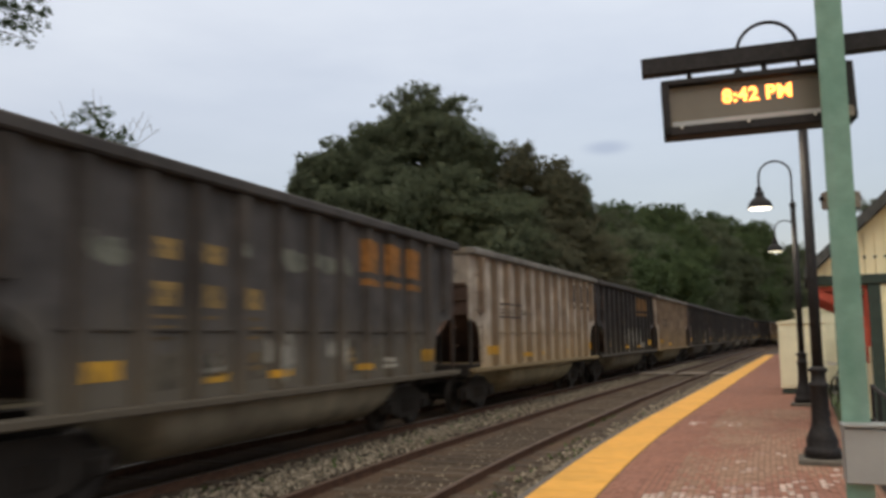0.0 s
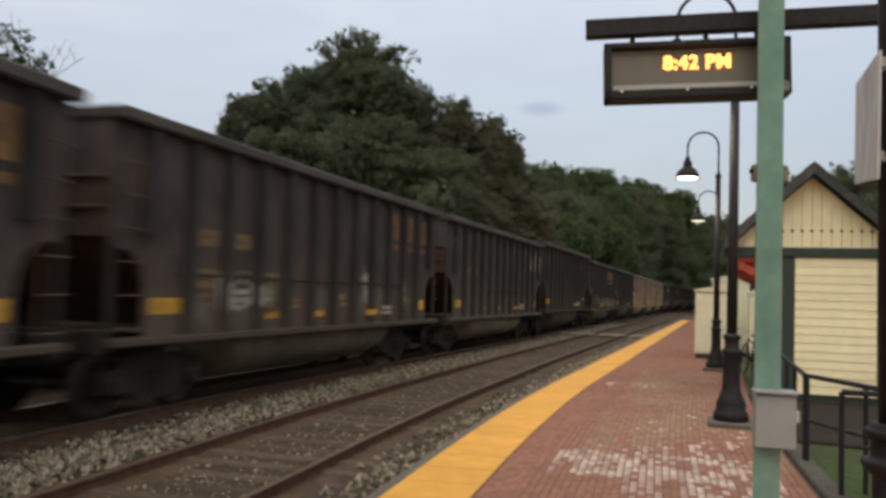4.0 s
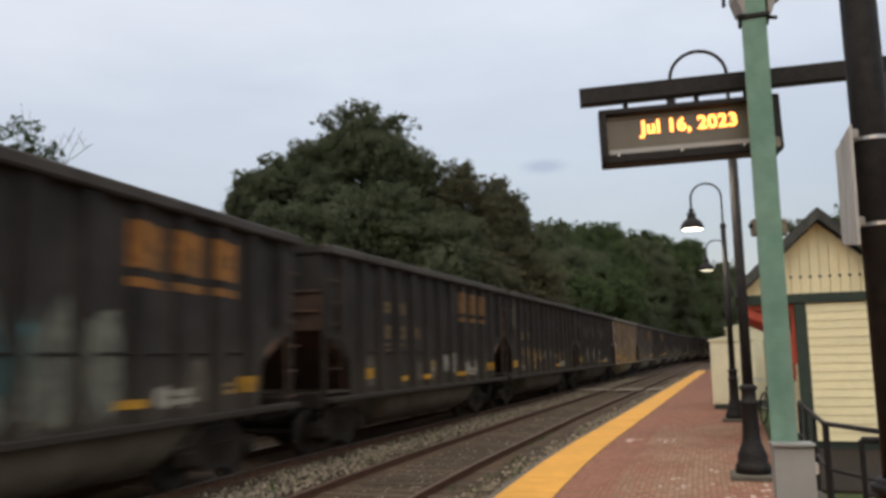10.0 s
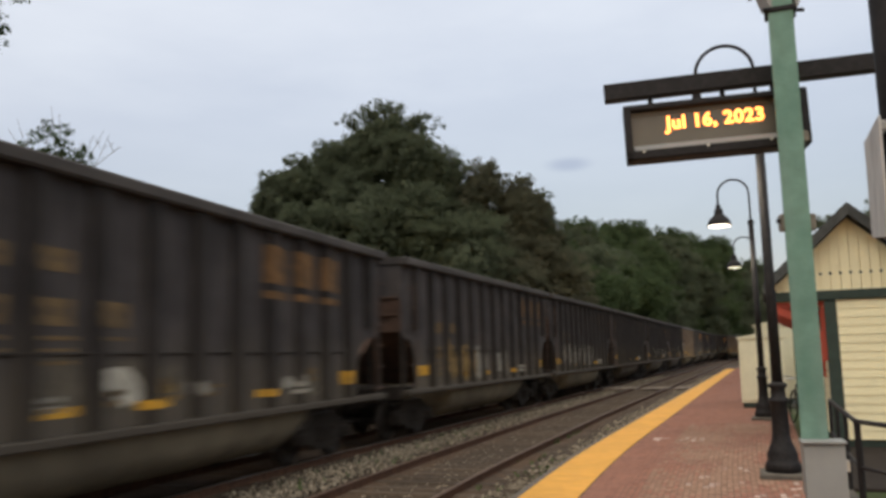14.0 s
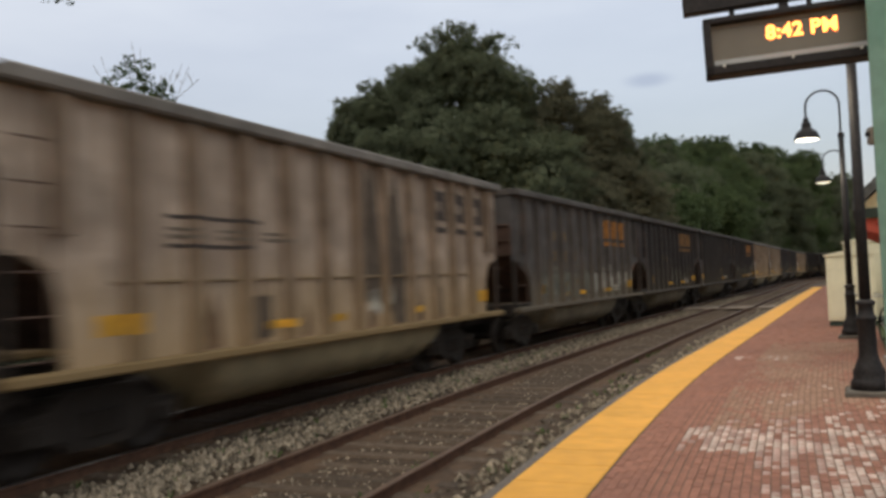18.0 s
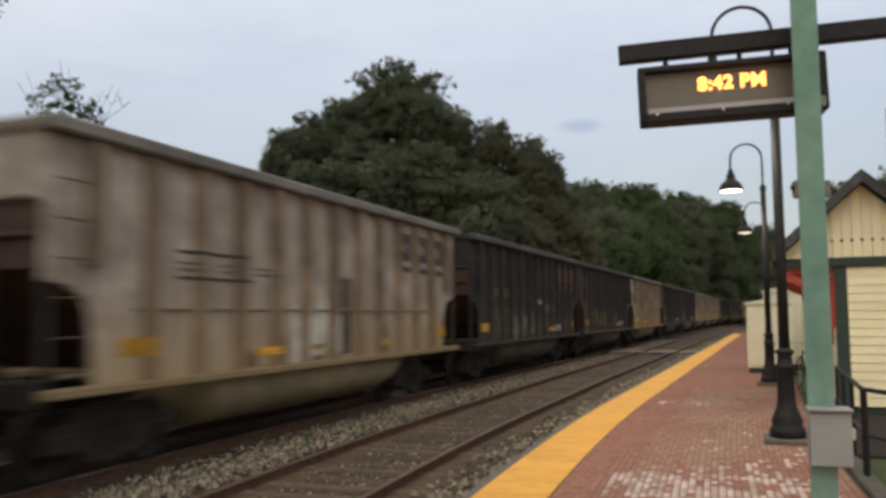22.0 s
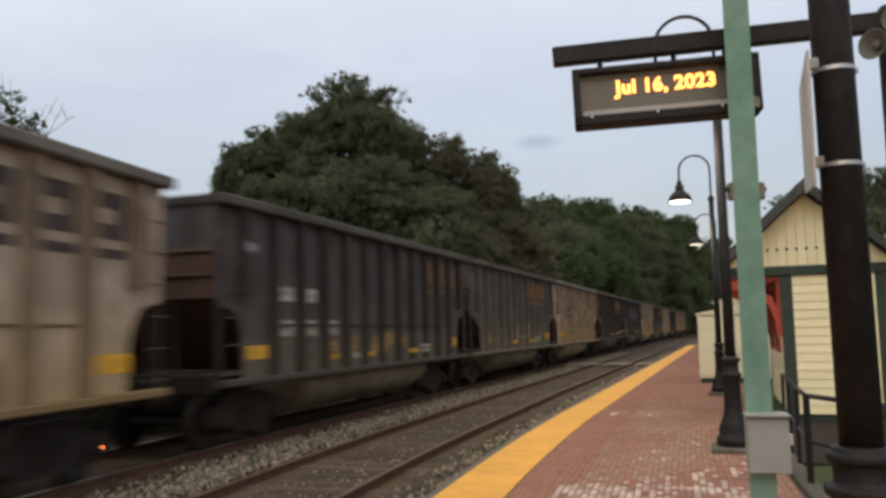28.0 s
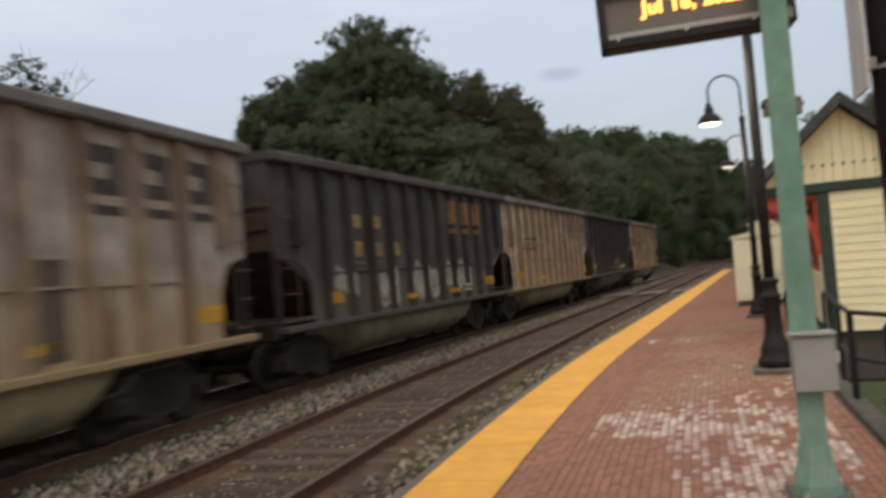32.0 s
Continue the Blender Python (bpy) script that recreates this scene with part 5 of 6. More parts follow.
# two horn loudspeakers on the gantry post
for k, (dx, dz, rz) in enumerate(((-0.13, 3.34, -65), (0.0, 3.50, -40))):
    horn = thing("horn_loudspeaker", pose(3.76 + dx, 5.19 - 0.12, dz, 90, 0, rz), "grey horn loudspeaker clamped to the sign post", "loudspeaker")
    part("horn", Shape().lathe([(0.03, -0.10), (0.04, 0.0), (0.06, 0.06), (0.095, 0.11), (0.10, 0.12), (0.092, 0.118), (0.05, 0.06)], 18), M_HORN, horn, smooth=True)
    part("driver", Shape().lathe([(0.06, -0.22), (0.06, -0.11), (0.03, -0.10)], 12), M_HORN, horn)
    part("centre_plug", Shape().lathe([(0.03, 0.03), (0.03, 0.09), (0.01, 0.10)], 10), M_HORN, horn)

# ---- handrail by the kerb ----


def handrail(x0, y0, posts, gap, rz, label):
    r = thing("handrail", pose(x0, y0, 0, 0, 0, rz), label, "handrail")
    for k in range(posts):
        part("post", Shape().tube([(0, k * gap, -0.05), (0, k * gap, 0.88)], 0.022, 8), M_BLACK, r)
    for z in (0.88, 0.45):
        part("rail", Shape().tube([(0, -0.0, z), (0, (posts - 1) * gap, z)], 0.024 if z > 0.8 else 0.018, 8), M_BLACK, r)
    return r


handrail(4.45, 7.85, 4, 1.15, -24, "black pipe handrail along the platform")
handrail(4.45, 7.81, 3, 0.92, 181, "black pipe handrail beside the steps off the platform")

handrail(3.96, 6.42, 4, 1.2, -114, "black pipe handrail beside the path from the platform")
tagged(part("path", Shape().box((6.3, 5.9, -0.02), (4.6, 1.2, 0.06), m=pose(0, 0, 0)), M_KERB), "pale worn path leading off the platform", "path", kind="structure")


# an added slab, dark all over, on the ground before the house
bed = Shape().box((0, 0, -0.03), (5.2, 4.6, 0.06), chamfer=0.015)
tagged(part("planting_bed", bed, M_DARKGROUND, m=pose(8.1, 10.55, 0, 0, 0, -24)), "dark slab on the ground in front of the station house", "planting bed", kind="structure")


def bicycle(x, y, rz):
    """A parked bicycle, wheels along its own y."""
    b = thing("bicycle", pose(x, y, 0, 0, 6, rz), "dark bicycle parked by the platform lamp post", "bicycle")
    for yy in (-0.5, 0.5):
        w = part("wheel", Shape().tube([(0, yy + 0.33 * math.cos(2 * math.pi * k / 24), 0.35 + 0.33 * math.sin(2 * math.pi * k / 24)) for k in range(25)], 0.018, 6, caps=False), M_BLACK, b)
        part("hub", Shape().tube([(-0.04, yy, 0.35), (0.04, yy, 0.35)], 0.025, 8), M_STEEL, w)
        for k in range(8):
            a = math.pi * k / 4
            part("spoke", Shape().tube([(0, yy, 0.35), (0, yy + 0.32 * math.cos(a), 0.35 + 0.32 * math.sin(a))], 0.003, 4), M_STEEL, w)
    fr_ = Shape()
    for a, c in (((-0.5, 0.35), (-0.15, 0.78)), ((-0.15, 0.82), (0.0, 0.33)), ((0.0, 0.33), (-0.5, 0.35)), ((-0.13, 0.72), (0.36, 0.78)), ((0.0, 0.33), (0.38, 0.70)), ((0.36, 0.82), (0.5, 0.35))):
        fr_.tube([(0, a[0], a[1]), (0, c[0], c[1])], 0.016, 8)
    part("frame", fr_, M_BLACK, b)
    part("saddle", Shape().box((0, -0.17, 0.88), (0.14, 0.25, 0.05), chamfer=0.02), M_BLACK, b)
    part("handlebar", Shape().tube([(-0.28, 0.30, 0.98), (-0.1, 0.36, 0.96), (0.1, 0.36, 0.96), (0.28, 0.30, 0.98)], 0.013, 8), M_STEEL, b)
    return b


bicycle(7.75, 16.75, -24)
bicycle(8.28, 16.95, -12)

# ---- the little station house ----
def gable_house(x, y, rz):
    """Its origin is the foot of the wall's front corner on the platform side; the gable reaches out over the platform."""
    h = thing("station_house", pose(x, y, 0, 0, 0, rz), "small cream clapboard station house with dark green trim", "building")
    w0, w1, deep = -0.20, 1.32, 4.6
    g0, g1, eave, ridge = -0.98, 1.39, 2.58, 3.68
    mid = (g0 + g1) / 2
    part("foundation", Shape().box(((w0 + w1) / 2, deep / 2, -0.08), (w1 - w0 - 0.04, deep - 0.04, 0.40)), M_TRIM, h, "dark foundation")
    core = part("wall", Shape().box(((w0 + w1) / 2, deep / 2, 1.25), (w1 - w0 - 0.06, deep - 0.06, 2.3)), M_CREAM, h, "cream painted wall")
    n = 16
    bh = (2.34 - 0.12) / n
    for k in range(n):
        z = 0.12 + k * bh
        for face in (0, 1):
            L = (w1 - w0) - 0.30 if face == 0 else deep - 0.30
            s = Shape().add([(0.15, -0.028, z), (0.15 + L, -0.028, z), (0.15 + L, -0.014, z + bh), (0.15, -0.014, z + bh), (0.15, 0.03, z), (0.15 + L, 0.03, z), (0.15 + L, 0.03, z + bh), (0.15, 0.03, z + bh)],
                            [(0, 1, 2, 3), (0, 4, 5, 1), (3, 2, 6, 7)])
            m = pose(w0, 0, 0) if face == 0 else pose(w0, deep, 0, 0, 0, -90)
            part("clapboard", s, M_CREAM, core, m=m)
    for cx in (w0 + 0.06, w1 - 0.06):
        for cy in (0.06, deep - 0.06):
            part("corner_board", Shape().box((cx, cy, 1.22), (0.18, 0.20, 2.28), chamfer=0.008), M_TRIM, h, "dark green corner board")
    part("frieze_board", Shape().box((mid, -0.03, 2.43), (g1 - g0, 0.10, 0.15), chamfer=0.008), M_TRIM, h, "dark green frieze board")
    gb = part("gable", Shape().prism([(g0, eave - 0.06), (g1, eave - 0.06), (g1, eave), (mid, ridge), (g0, eave)], -0.02, 0.05, "y"), M_CREAM, h, "cream vertical-board gable")
    nb = 16
    bw = (g1 - g0) / nb
    for k in range(nb):
        x0, x1 = g0 + bw * k, g0 + bw * (k + 1) - 0.012
        xm = (x0 + x1) / 2
        zt = [eave + (ridge - eave) * (1 - abs(q - mid) / ((g1 - g0) / 2)) for q in (x0, x1)]
        part("gable_board", Shape().prism([(x0, eave - 0.06), (x0 + 0.03, eave - 0.10), (xm, eave - 0.12), (x1 - 0.03, eave - 0.10), (x1, eave - 0.06), (x1, zt[1]), (x0, zt[0])], -0.055, -0.022, "y"), M_CREAM, gb)
        if 1 < k < nb - 2:
            part("drilled_hole", Shape().tube([(x1 + 0.006, -0.060, eave + 0.20), (x1 + 0.006, -0.054, eave + 0.20)], 0.024, 8), M_TRIM, gb)
    over = 0.34
    slope = (ridge - eave) / ((g1 - g0) / 2)
    for sx in (-1, 1):
        ex = mid + sx * ((g1 - g0) / 2 + 0.16)
        ez = eave - slope * 0.16 + 0.10
        rz_ = ridge + 0.10
        roof = part("roof_slope", Shape().add([(mid, -over, rz_), (ex, -over, ez), (ex, deep + over, ez), (mid, deep + over, rz_), (mid, -over, rz_ + 0.11), (ex, -over, ez + 0.11), (ex, deep + over, ez + 0.11), (mid, deep + over, rz_ + 0.11)],
                                              [(0, 1, 2, 3), (4, 7, 6, 5), (0, 4, 5, 1), (1, 5, 6, 2), (2, 6, 7, 3)]), M_ROOF, h, "dark shingled roof slope")
        part("verge_board", Shape().add([(mid, -over - 0.03, rz_ + 0.10), (ex, -over - 0.03, ez + 0.10), (ex, -over - 0.03, ez - 0.07), (mid, -over - 0.03, rz_ - 0.09), (mid, -over, rz_ + 0.10), (ex, -over, ez + 0.10), (ex, -over, ez - 0.07), (mid, -over, rz_ - 0.09)],
                                        [(0, 1, 2, 3), (4, 7, 6, 5), (0, 4, 5, 1), (1, 5, 6, 2), (2, 6, 7, 3), (3, 7, 4, 0)]), M_ROOF, roof)
        # courses of shingles, their butts a little proud
        for k in range(9):
            a, b = k / 9, (k + 1) / 9
            pa = (mid + (ex - mid) * a, rz_ + 0.112 + (ez - rz_) * a)
            pb = (mid + (ex - mid) * b, rz_ + 0.125 + (ez - rz_) * b)
            part("shingle_course", Shape().add([(pa[0], -over, pa[1]), (pb[0], -over, pb[1]), (pb[0], deep + over, pb[1]), (pa[0], deep + over, pa[1]), (pb[0], -over, pb[1] - 0.02), (pb[0], deep + over, pb[1] - 0.02)],
                                               [(0, 1, 2, 3), (1, 4, 5, 2)]), M_ROOF, roof)
    # red brackets carrying the eave on the platform side
    for yy in (0.10, 1.6, 3.1, 4.5):
        arc = [(w0 - 0.03, 1.36), (w0 - 0.11, 1.36), (w0 - 0.13, 1.62), (w0 - 0.22, 1.90), (g0 - 0.06, 2.20), (g0 - 0.06, 2.34), (w0 - 0.03, 2.34), (w0 - 0.03, 2.26), (g0 + 0.10, 2.26), (w0 - 0.16, 2.02), (w0 - 0.09, 1.82), (w0 - 0.08, 2.25), (w0 - 0.03, 2.25)]
        part("red_bracket", Shape().prism(arc, yy - 0.05, yy + 0.05, "y"), M_RED, h, "red timber eave bracket")
    for yy in (1.3, 3.2):
        wf = part("red_window_frame", Shape().box((w0 - 0.03, yy, 1.65), (0.07, 0.9, 1.15), chamfer=0.01), M_RED, h, "red painted window frame")
        part("window_pane", Shape().box((w0 - 0.062, yy, 1.65), (0.012, 0.74, 0.98)), M_BLACK, wf, "dark window pane")
    return h


gable_house(7.22, 13.05, -24)

# ---- equipment cabinets on the platform ----
def cabinet(x, y, rz, w, d, hgt, label):
    c = thing("equipment_cabinet", pose(x, y, 0, 0, 0, rz), label, "cabinet", "equipment cabinets")
    part("plinth", Shape().box((w / 2, d / 2, 0.05), (w - 0.06, d - 0.06, 0.12)), M_TRIM, c)
    part("body", Shape().box((w / 2, d / 2, hgt / 2 + 0.08), (w, d, hgt - 0.12), chamfer=0.012), M_CAB, c)
    part("roof", Shape().prism([(-0.05, hgt), (w + 0.05, hgt), (w + 0.05, hgt + 0.04), (w / 2, hgt + 0.15), (-0.05, hgt + 0.04)], -0.05, d + 0.05, "y"), M_CAB, c, "shallow pitched cream roof")
    for k in range(2):
        door = part("door", Shape().box((w * (0.27 + 0.46 * k), -0.008, hgt / 2 + 0.06), (w * 0.44, 0.016, hgt - 0.3), chamfer=0.004), M_CAB, c)
        part("handle", Shape().box((w * (0.44 + 0.12 * k), -0.025, hgt / 2), (0.03, 0.03, 0.14), chamfer=0.006), M_STEEL, door)
    return c


cabinet(9.25, 22.15, -24, 1.15, 0.9, 1.85, "cream metal equipment cabinet with a shallow roof")
cabinet(10.45, 23.8, -24, 1.05, 1.0, 2.22, "taller cream equipment cabinet behind the first")
cabinet(10.55, 21.65, -24, 0.52, 0.6, 1.82, "narrow cream equipment cabinet beside the others")

# ---- far white house with a teal roof ----
wh = thing("white_house", pose(14.35, 21.3, -0.1, 0, 0, -20), "white clapboard house with teal metal roof and dark porch", "building")
part("wall", Shape().box((3, 4, 1.75), (6, 8, 3.5), chamfer=0.01), M_WHITE, wh)
roof = part("roof", Shape().prism([(-0.4, 3.42), (6.4, 3.42), (3, 5.4)], -0.4, 8.4, "y"), M_TEAL, wh, "teal metal roof")
part("gable", Shape().prism([(0.05, 3.44), (5.95, 3.44), (3, 5.16)], -0.43, -0.402, "y"), M_WHITE, roof, "white gable end")
for k in range(14):
    part("clapboard", Shape().box((3, -0.014, 0.28 + k * 0.24), (5.94, 0.028, 0.225), chamfer=0.006), M_WHITE, wh)
porch = part("porch_roof", Shape().prism([(-1.5, 2.32), (-1.5, 2.52), (-0.03, 2.95), (-0.03, 2.32)], 0.0, 6.2, "x"), M_TRIM, wh, "dark green porch roof")
for k in range(5):
    part("porch_post", Shape().box((0.12 + k * 1.48, -1.4, 1.2), (0.12, 0.12, 2.24), chamfer=0.01), M_TRIM, wh)
part("porch_railing", Shape().box((3.06, -1.4, 0.92), (6.0, 0.07, 0.09), chamfer=0.01), M_TRIM, wh)
for k in range(36):
    part("baluster", Shape().box((0.25 + k * 0.162, -1.4, 0.52), (0.055, 0.04, 0.72)), M_TRIM, wh)
part("porch_floor", Shape().box((3.06, -0.76, 0.09), (6.2, 1.5, 0.16), chamfer=0.01), M_TRIM, wh)
for k in range(2):
    win = part("window", Shape().box((1.6 + k * 2.8, -0.045, 1.55), (0.95, 0.05, 1.35), chamfer=0.01), M_BLACK, wh, "dark window")
    part("casing", Shape().box((1.6 + k * 2.8, -0.04, 2.27), (1.15, 0.05, 0.09), chamfer=0.006), M_WHITE, win)


# ---- trees ----
def crown_mesh(seed, blobs, leaves, size, mat, core=True):
    """A crown of many leaf cards gathered on twig ends of uneven boughs, with gaps; fits a unit ball."""
    rnd = random.Random(seed)
    v, f = [], []
    boughs, twigs = [], []
    for k in range(blobs):
        a, u = rnd.uniform(0, 2 * math.pi), rnd.uniform(-0.85, 0.85)
        r = rnd.uniform(0.35, 0.85) * math.sqrt(max(0.08, 1 - u * u))
        c = Vector((r * math.cos(a), r * math.sin(a), u))
        w = rnd.uniform(0.12, 0.34)
        boughs.append((c, w))
        for q in range(rnd.randint(7, 13)):
            d = Vector((rnd.gauss(0, 1), rnd.gauss(0, 1), rnd.gauss(0.15, 0.8))).normalized()
            twigs.append((c + d * w * rnd.uniform(0.5, 1.25), rnd.uniform(0.05, 0.13)))
    for k in range(leaves):
        c, cr = twigs[rnd.randrange(len(twigs))]
        d = Vector((rnd.gauss(0, 1), rnd.gauss(0, 1), rnd.gauss(0, 0.8)))
        p = c + d * cr * 0.55
        nrm = (d.normalized() + Vector((rnd.uniform(-.8, .8), rnd.uniform(-.8, .8), rnd.uniform(-.2, 1.0)))).normalized()
        t1 = nrm.cross(Vector((rnd.uniform(-1, 1), rnd.uniform(-1, 1), rnd.uniform(-1, 1)))).normalized()
        t2 = nrm.cross(t1)
        s = size * rnd.uniform(0.5, 1.5)
        o = len(v)
        v += [tuple(p - t1 * s), tuple(p - t2 * s * 0.6 + nrm * s * 0.15), tuple(p + t1 * s), tuple(p + t2 * s * 0.6 + nrm * s * 0.15)]
        f.append((o, o + 1, o + 2, o + 3))
    if core:
        # the shaded heart of the crown: loose, larger leaf masses well inside
        for k in range(1500):
            d = Vector((rnd.gauss(0, 1), rnd.gauss(0, 1), rnd.gauss(0, 1))).normalized() * rnd.uniform(0.1, 0.62)
            t1 = Vector((rnd.gauss(0, 1), rnd.gauss(0, 1), rnd.gauss(0, 1))).normalized()
            t2 = t1.cross(d).normalized()
            s = rnd.uniform(0.06, 0.12)
            o = len(v)
            v += [tuple(d - t1 * s), tuple(d - t2 * s), tuple(d + t1 * s), tuple(d + t2 * s)]
            f.append((o, o + 1, o + 2, o + 3))
    me = bpy.data.meshes.new("crown")
    me.from_pydata(v, [], f)
    me.materials.append(mat)
    return me


CROWNS = [crown_mesh(11 + k, 52, 24000, 0.0225, M_LEAF) for k in range(3)] + [crown_mesh(31 + k, 46, 20000, 0.024, M_LEAF_Y) for k in range(2)] + [crown_mesh(41, 48, 20000, 0.0235, M_LEAF_B)]
SPRAYS = crown_mesh(51, 14, 800, 0.055, M_LEAF_Y, core=False)


def trunk_shape(h, r, rnd, limbs=6, spread=9.0):
    s = Shape()
    pts = [(rnd.uniform(-0.02, 0.02) * h * k / 5, rnd.uniform(-0.02, 0.02) * h * k / 5, h * k / 5) for k in range(6)]
    s.tube(pts, [r * (1 - 0.14 * k) for k in range(6)], 8)
    for k in range(limbs):
        z = h * rnd.uniform(0.45, 0.95)
        a = rnd.uniform(0, 6.28)
        L = min(h * rnd.uniform(0.25, 0.45), spread)
        s.tube([(0, 0, z), (math.cos(a) * L * 0.5, math.sin(a) * L * 0.5, z + L * 0.35), (math.cos(a) * L * 0.9, math.sin(a) * L * 0.9, z + L * 0.8)], [r * 0.4, r * 0.28, r * 0.1], 6)
    return s


def tree(x, y, top, rad, variant, rz=0.0, flat=1.0, label="tall broadleaf tree in full dark summer leaf", z0=-0.6, low=0.12):
    """top: height of the crown's top over the ground; rad: its radius."""
    rnd = random.Random(int(x * 31 + y * 17))
    t = thing("tree", pose(x, y, z0, 0, 0, rz), label, "tree", "trees beyond the tracks")
    part("trunk", trunk_shape(top * 0.7, 0.016 * top, rnd, 6, rad * 0.8), M_BARK, t)
    z, k = top - rad * 0.80, 0
    while z > top * low and k < 11:
        q = rad * (0.85 if k == 0 else rnd.uniform(0.6, 1.15))
        a = rnd.uniform(0, 6.28)
        off_ = 0.0 if k == 0 else rad * rnd.uniform(0.3, 0.9)
        c = part("crown", CROWNS[variant], None, t)
        c.matrix_basis = Matrix.LocRotScale((off_ * math.cos(a), off_ * math.sin(a) * flat, z), Euler((0, 0, rnd.uniform(0, 6.28))), (q, q * flat, q * 0.95))
        z -= rad * rnd.uniform(0.30, 0.62)
        k += 1
    return t


def polar(bearing, dist):
    return math.sin(radians(bearing)) * dist, math.cos(radians(bearing)) * dist


# the great tree and its neighbours beyond the train: bearing, distance, height of the top as an angle, radius, kind
for b_, d_, e_, r_, k_ in ((-8.6, 42, 12.9, 1.2, 0), (-7.0, 41, 13.7, 1.5, 2), (-4.4, 43, 15.0, 2.1, 1), (-1.0, 44, 17.2, 2.2, 2), (1.2, 45, 16.0, 1.8, 0), (3.4, 44, 13.6, 1.8, 1), (6.0, 45, 13.4, 2.0, 5), (8.4, 45, 12.3, 1.9, 5),
                           (-6.5, 39, 10.0, 2.4, 2), (-2.5, 39, 12.0, 2.8, 0), (1.5, 40, 11.5, 2.8, 2), (5.2, 41, 10.0, 2.6, 1), (9.6, 44, 8.0, 2.2, 5), (7.0, 42, 8.0, 2.2, 5), (10.0, 46, 11.0, 1.3, 2)):
    x, y = polar(b_, d_)
    tree(x, y, 2.2 + d_ * math.tan(radians(e_)), r_, k_, rz=b_ * 13)
# the hillside woods along the line, and the low scrub in front of them
hill = ribbon(Shape(), 40, 330, [(-10.5, -0.63), (-14, 0.4), (-22, 3.0), (-40, 6.0), (-90, 6.0)], 5)
tagged(part("hillside", hill, M_SOIL), "dark wooded bank beside the railway", "bank", kind="structure")
rnd = random.Random(21)


def skyline(bearing):
    """The angle at which the tops of the hillside woods stand, by bearing."""
    pts = ((8, 7.6), (11, 8.0), (12.2, 9.0), (15, 8.8), (18, 8.4), (20.3, 7.75), (22.4, 6.9), (23.8, 5.8), (24.6, 4.6), (40, 4.6))
    for (a, p), (c, q) in zip(pts, pts[1:]):
        if bearing <= c:
            return p + (q - p) * max(0.0, (bearing - a) / (c - a))
    return pts[-1][1]


for k in range(26):
    s = 48 + k * 7.5
    for off, z0, kinds, share in ((rnd.uniform(-13.5, -11.5), -0.3, (3, 0, 4, 3, 2), rnd.uniform(0.66, 0.92)), (rnd.uniform(-23, -19), 2.2, (3, 4, 0, 4, 3), rnd.uniform(0.93, 1.03))):
        x, y, h = along(s + rnd.uniform(-2, 2), off)
        d_ = math.hypot(x, y)
        top = 1.6 + d_ * math.tan(radians(skyline(math.degrees(math.atan2(x, y))))) * share
        tree(x, y, top - z0, 2.2 + 0.012 * d_ + rnd.uniform(-0.3, 0.5), kinds[k % 5], rz=k * 50, z0=z0)
for k in range(34):
    s = -16 + k * 5.2
    x, y, h = along(s, rnd.uniform(-12.5, -10.6))
    b_ = thing("bush", pose(x, y, -0.6, 0, 0, k * 37), "low green scrub along the railway bank", "bush", "scrub along the railway")
    hh = rnd.uniform(1.5, 2.6) if s < 45 else rnd.uniform(2.6, 4.6)
    c = part("foliage", CROWNS[(0, 3, 2, 4)[k % 4]], None, b_)
    c.matrix_basis = Matrix.LocRotScale((0, 0, hh * 0.42), Euler((0, 0, k)), (2.0, 3.0, hh * 0.55))
    part("stem", trunk_shape(hh * 0.5, 0.05, rnd, 3), M_BARK, b_)
# an added row of scrub, there to block the light beneath the cars
for k in range(30):
    s = -14 + k * 2.1
    x, y, h = along(s, rnd.uniform(-9.7, -9.0))
    b_ = thing("bush", pose(x, y, -0.1, 0, 0, k * 61), "added scrub row keeping light out from under the train", "bush", "scrub along the railway")
    c = part("foliage", CROWNS[(0, 2, 5, 1)[k % 4]], None, b_)
    c.matrix_basis = Matrix.LocRotScale((0, 0, 0.45), Euler((0, 0, k)), (1.1, 1.7, 0.85))
    part("stem", trunk_shape(0.7, 0.03, rnd, 3), M_BARK, b_)
# woods past the bend and behind the station house
for b_, d_, e_, r_, k_ in ((24.5, 150, 4.4, 6, 0), (25.6, 140, 4.4, 6, 2), (27.3, 62, 6.9, 1.6, 0), (28.4, 60, 7.9, 2.2, 2), (30.2, 58, 8.4, 2.4, 1), (31.8, 60, 8.8, 2.6, 0), (33.5, 60, 9.0, 3.0, 2), (35.8, 60, 9.8, 4.2, 1), (38.5, 56, 10.5, 4.8, 2), (42, 50, 10.5, 4.6, 0), (46, 46, 10.5, 4.6, 1), (50, 44, 10, 4.6, 2)):
    x, y = polar(b_, d_)
    tree(x, y, 2.2 + d_ * math.tan(radians(e_)), r_, k_, rz=b_ * 13)

# an ivy-clad tree close beyond the train, with one leafy branch reaching out
x, y = polar(-37.0, 21)
ivy = tree(x, y, 17.0, 2.3, 1, rz=0, label="tall ivy-clad tree close beyond the train", low=0.60)
rnd = random.Random(17)
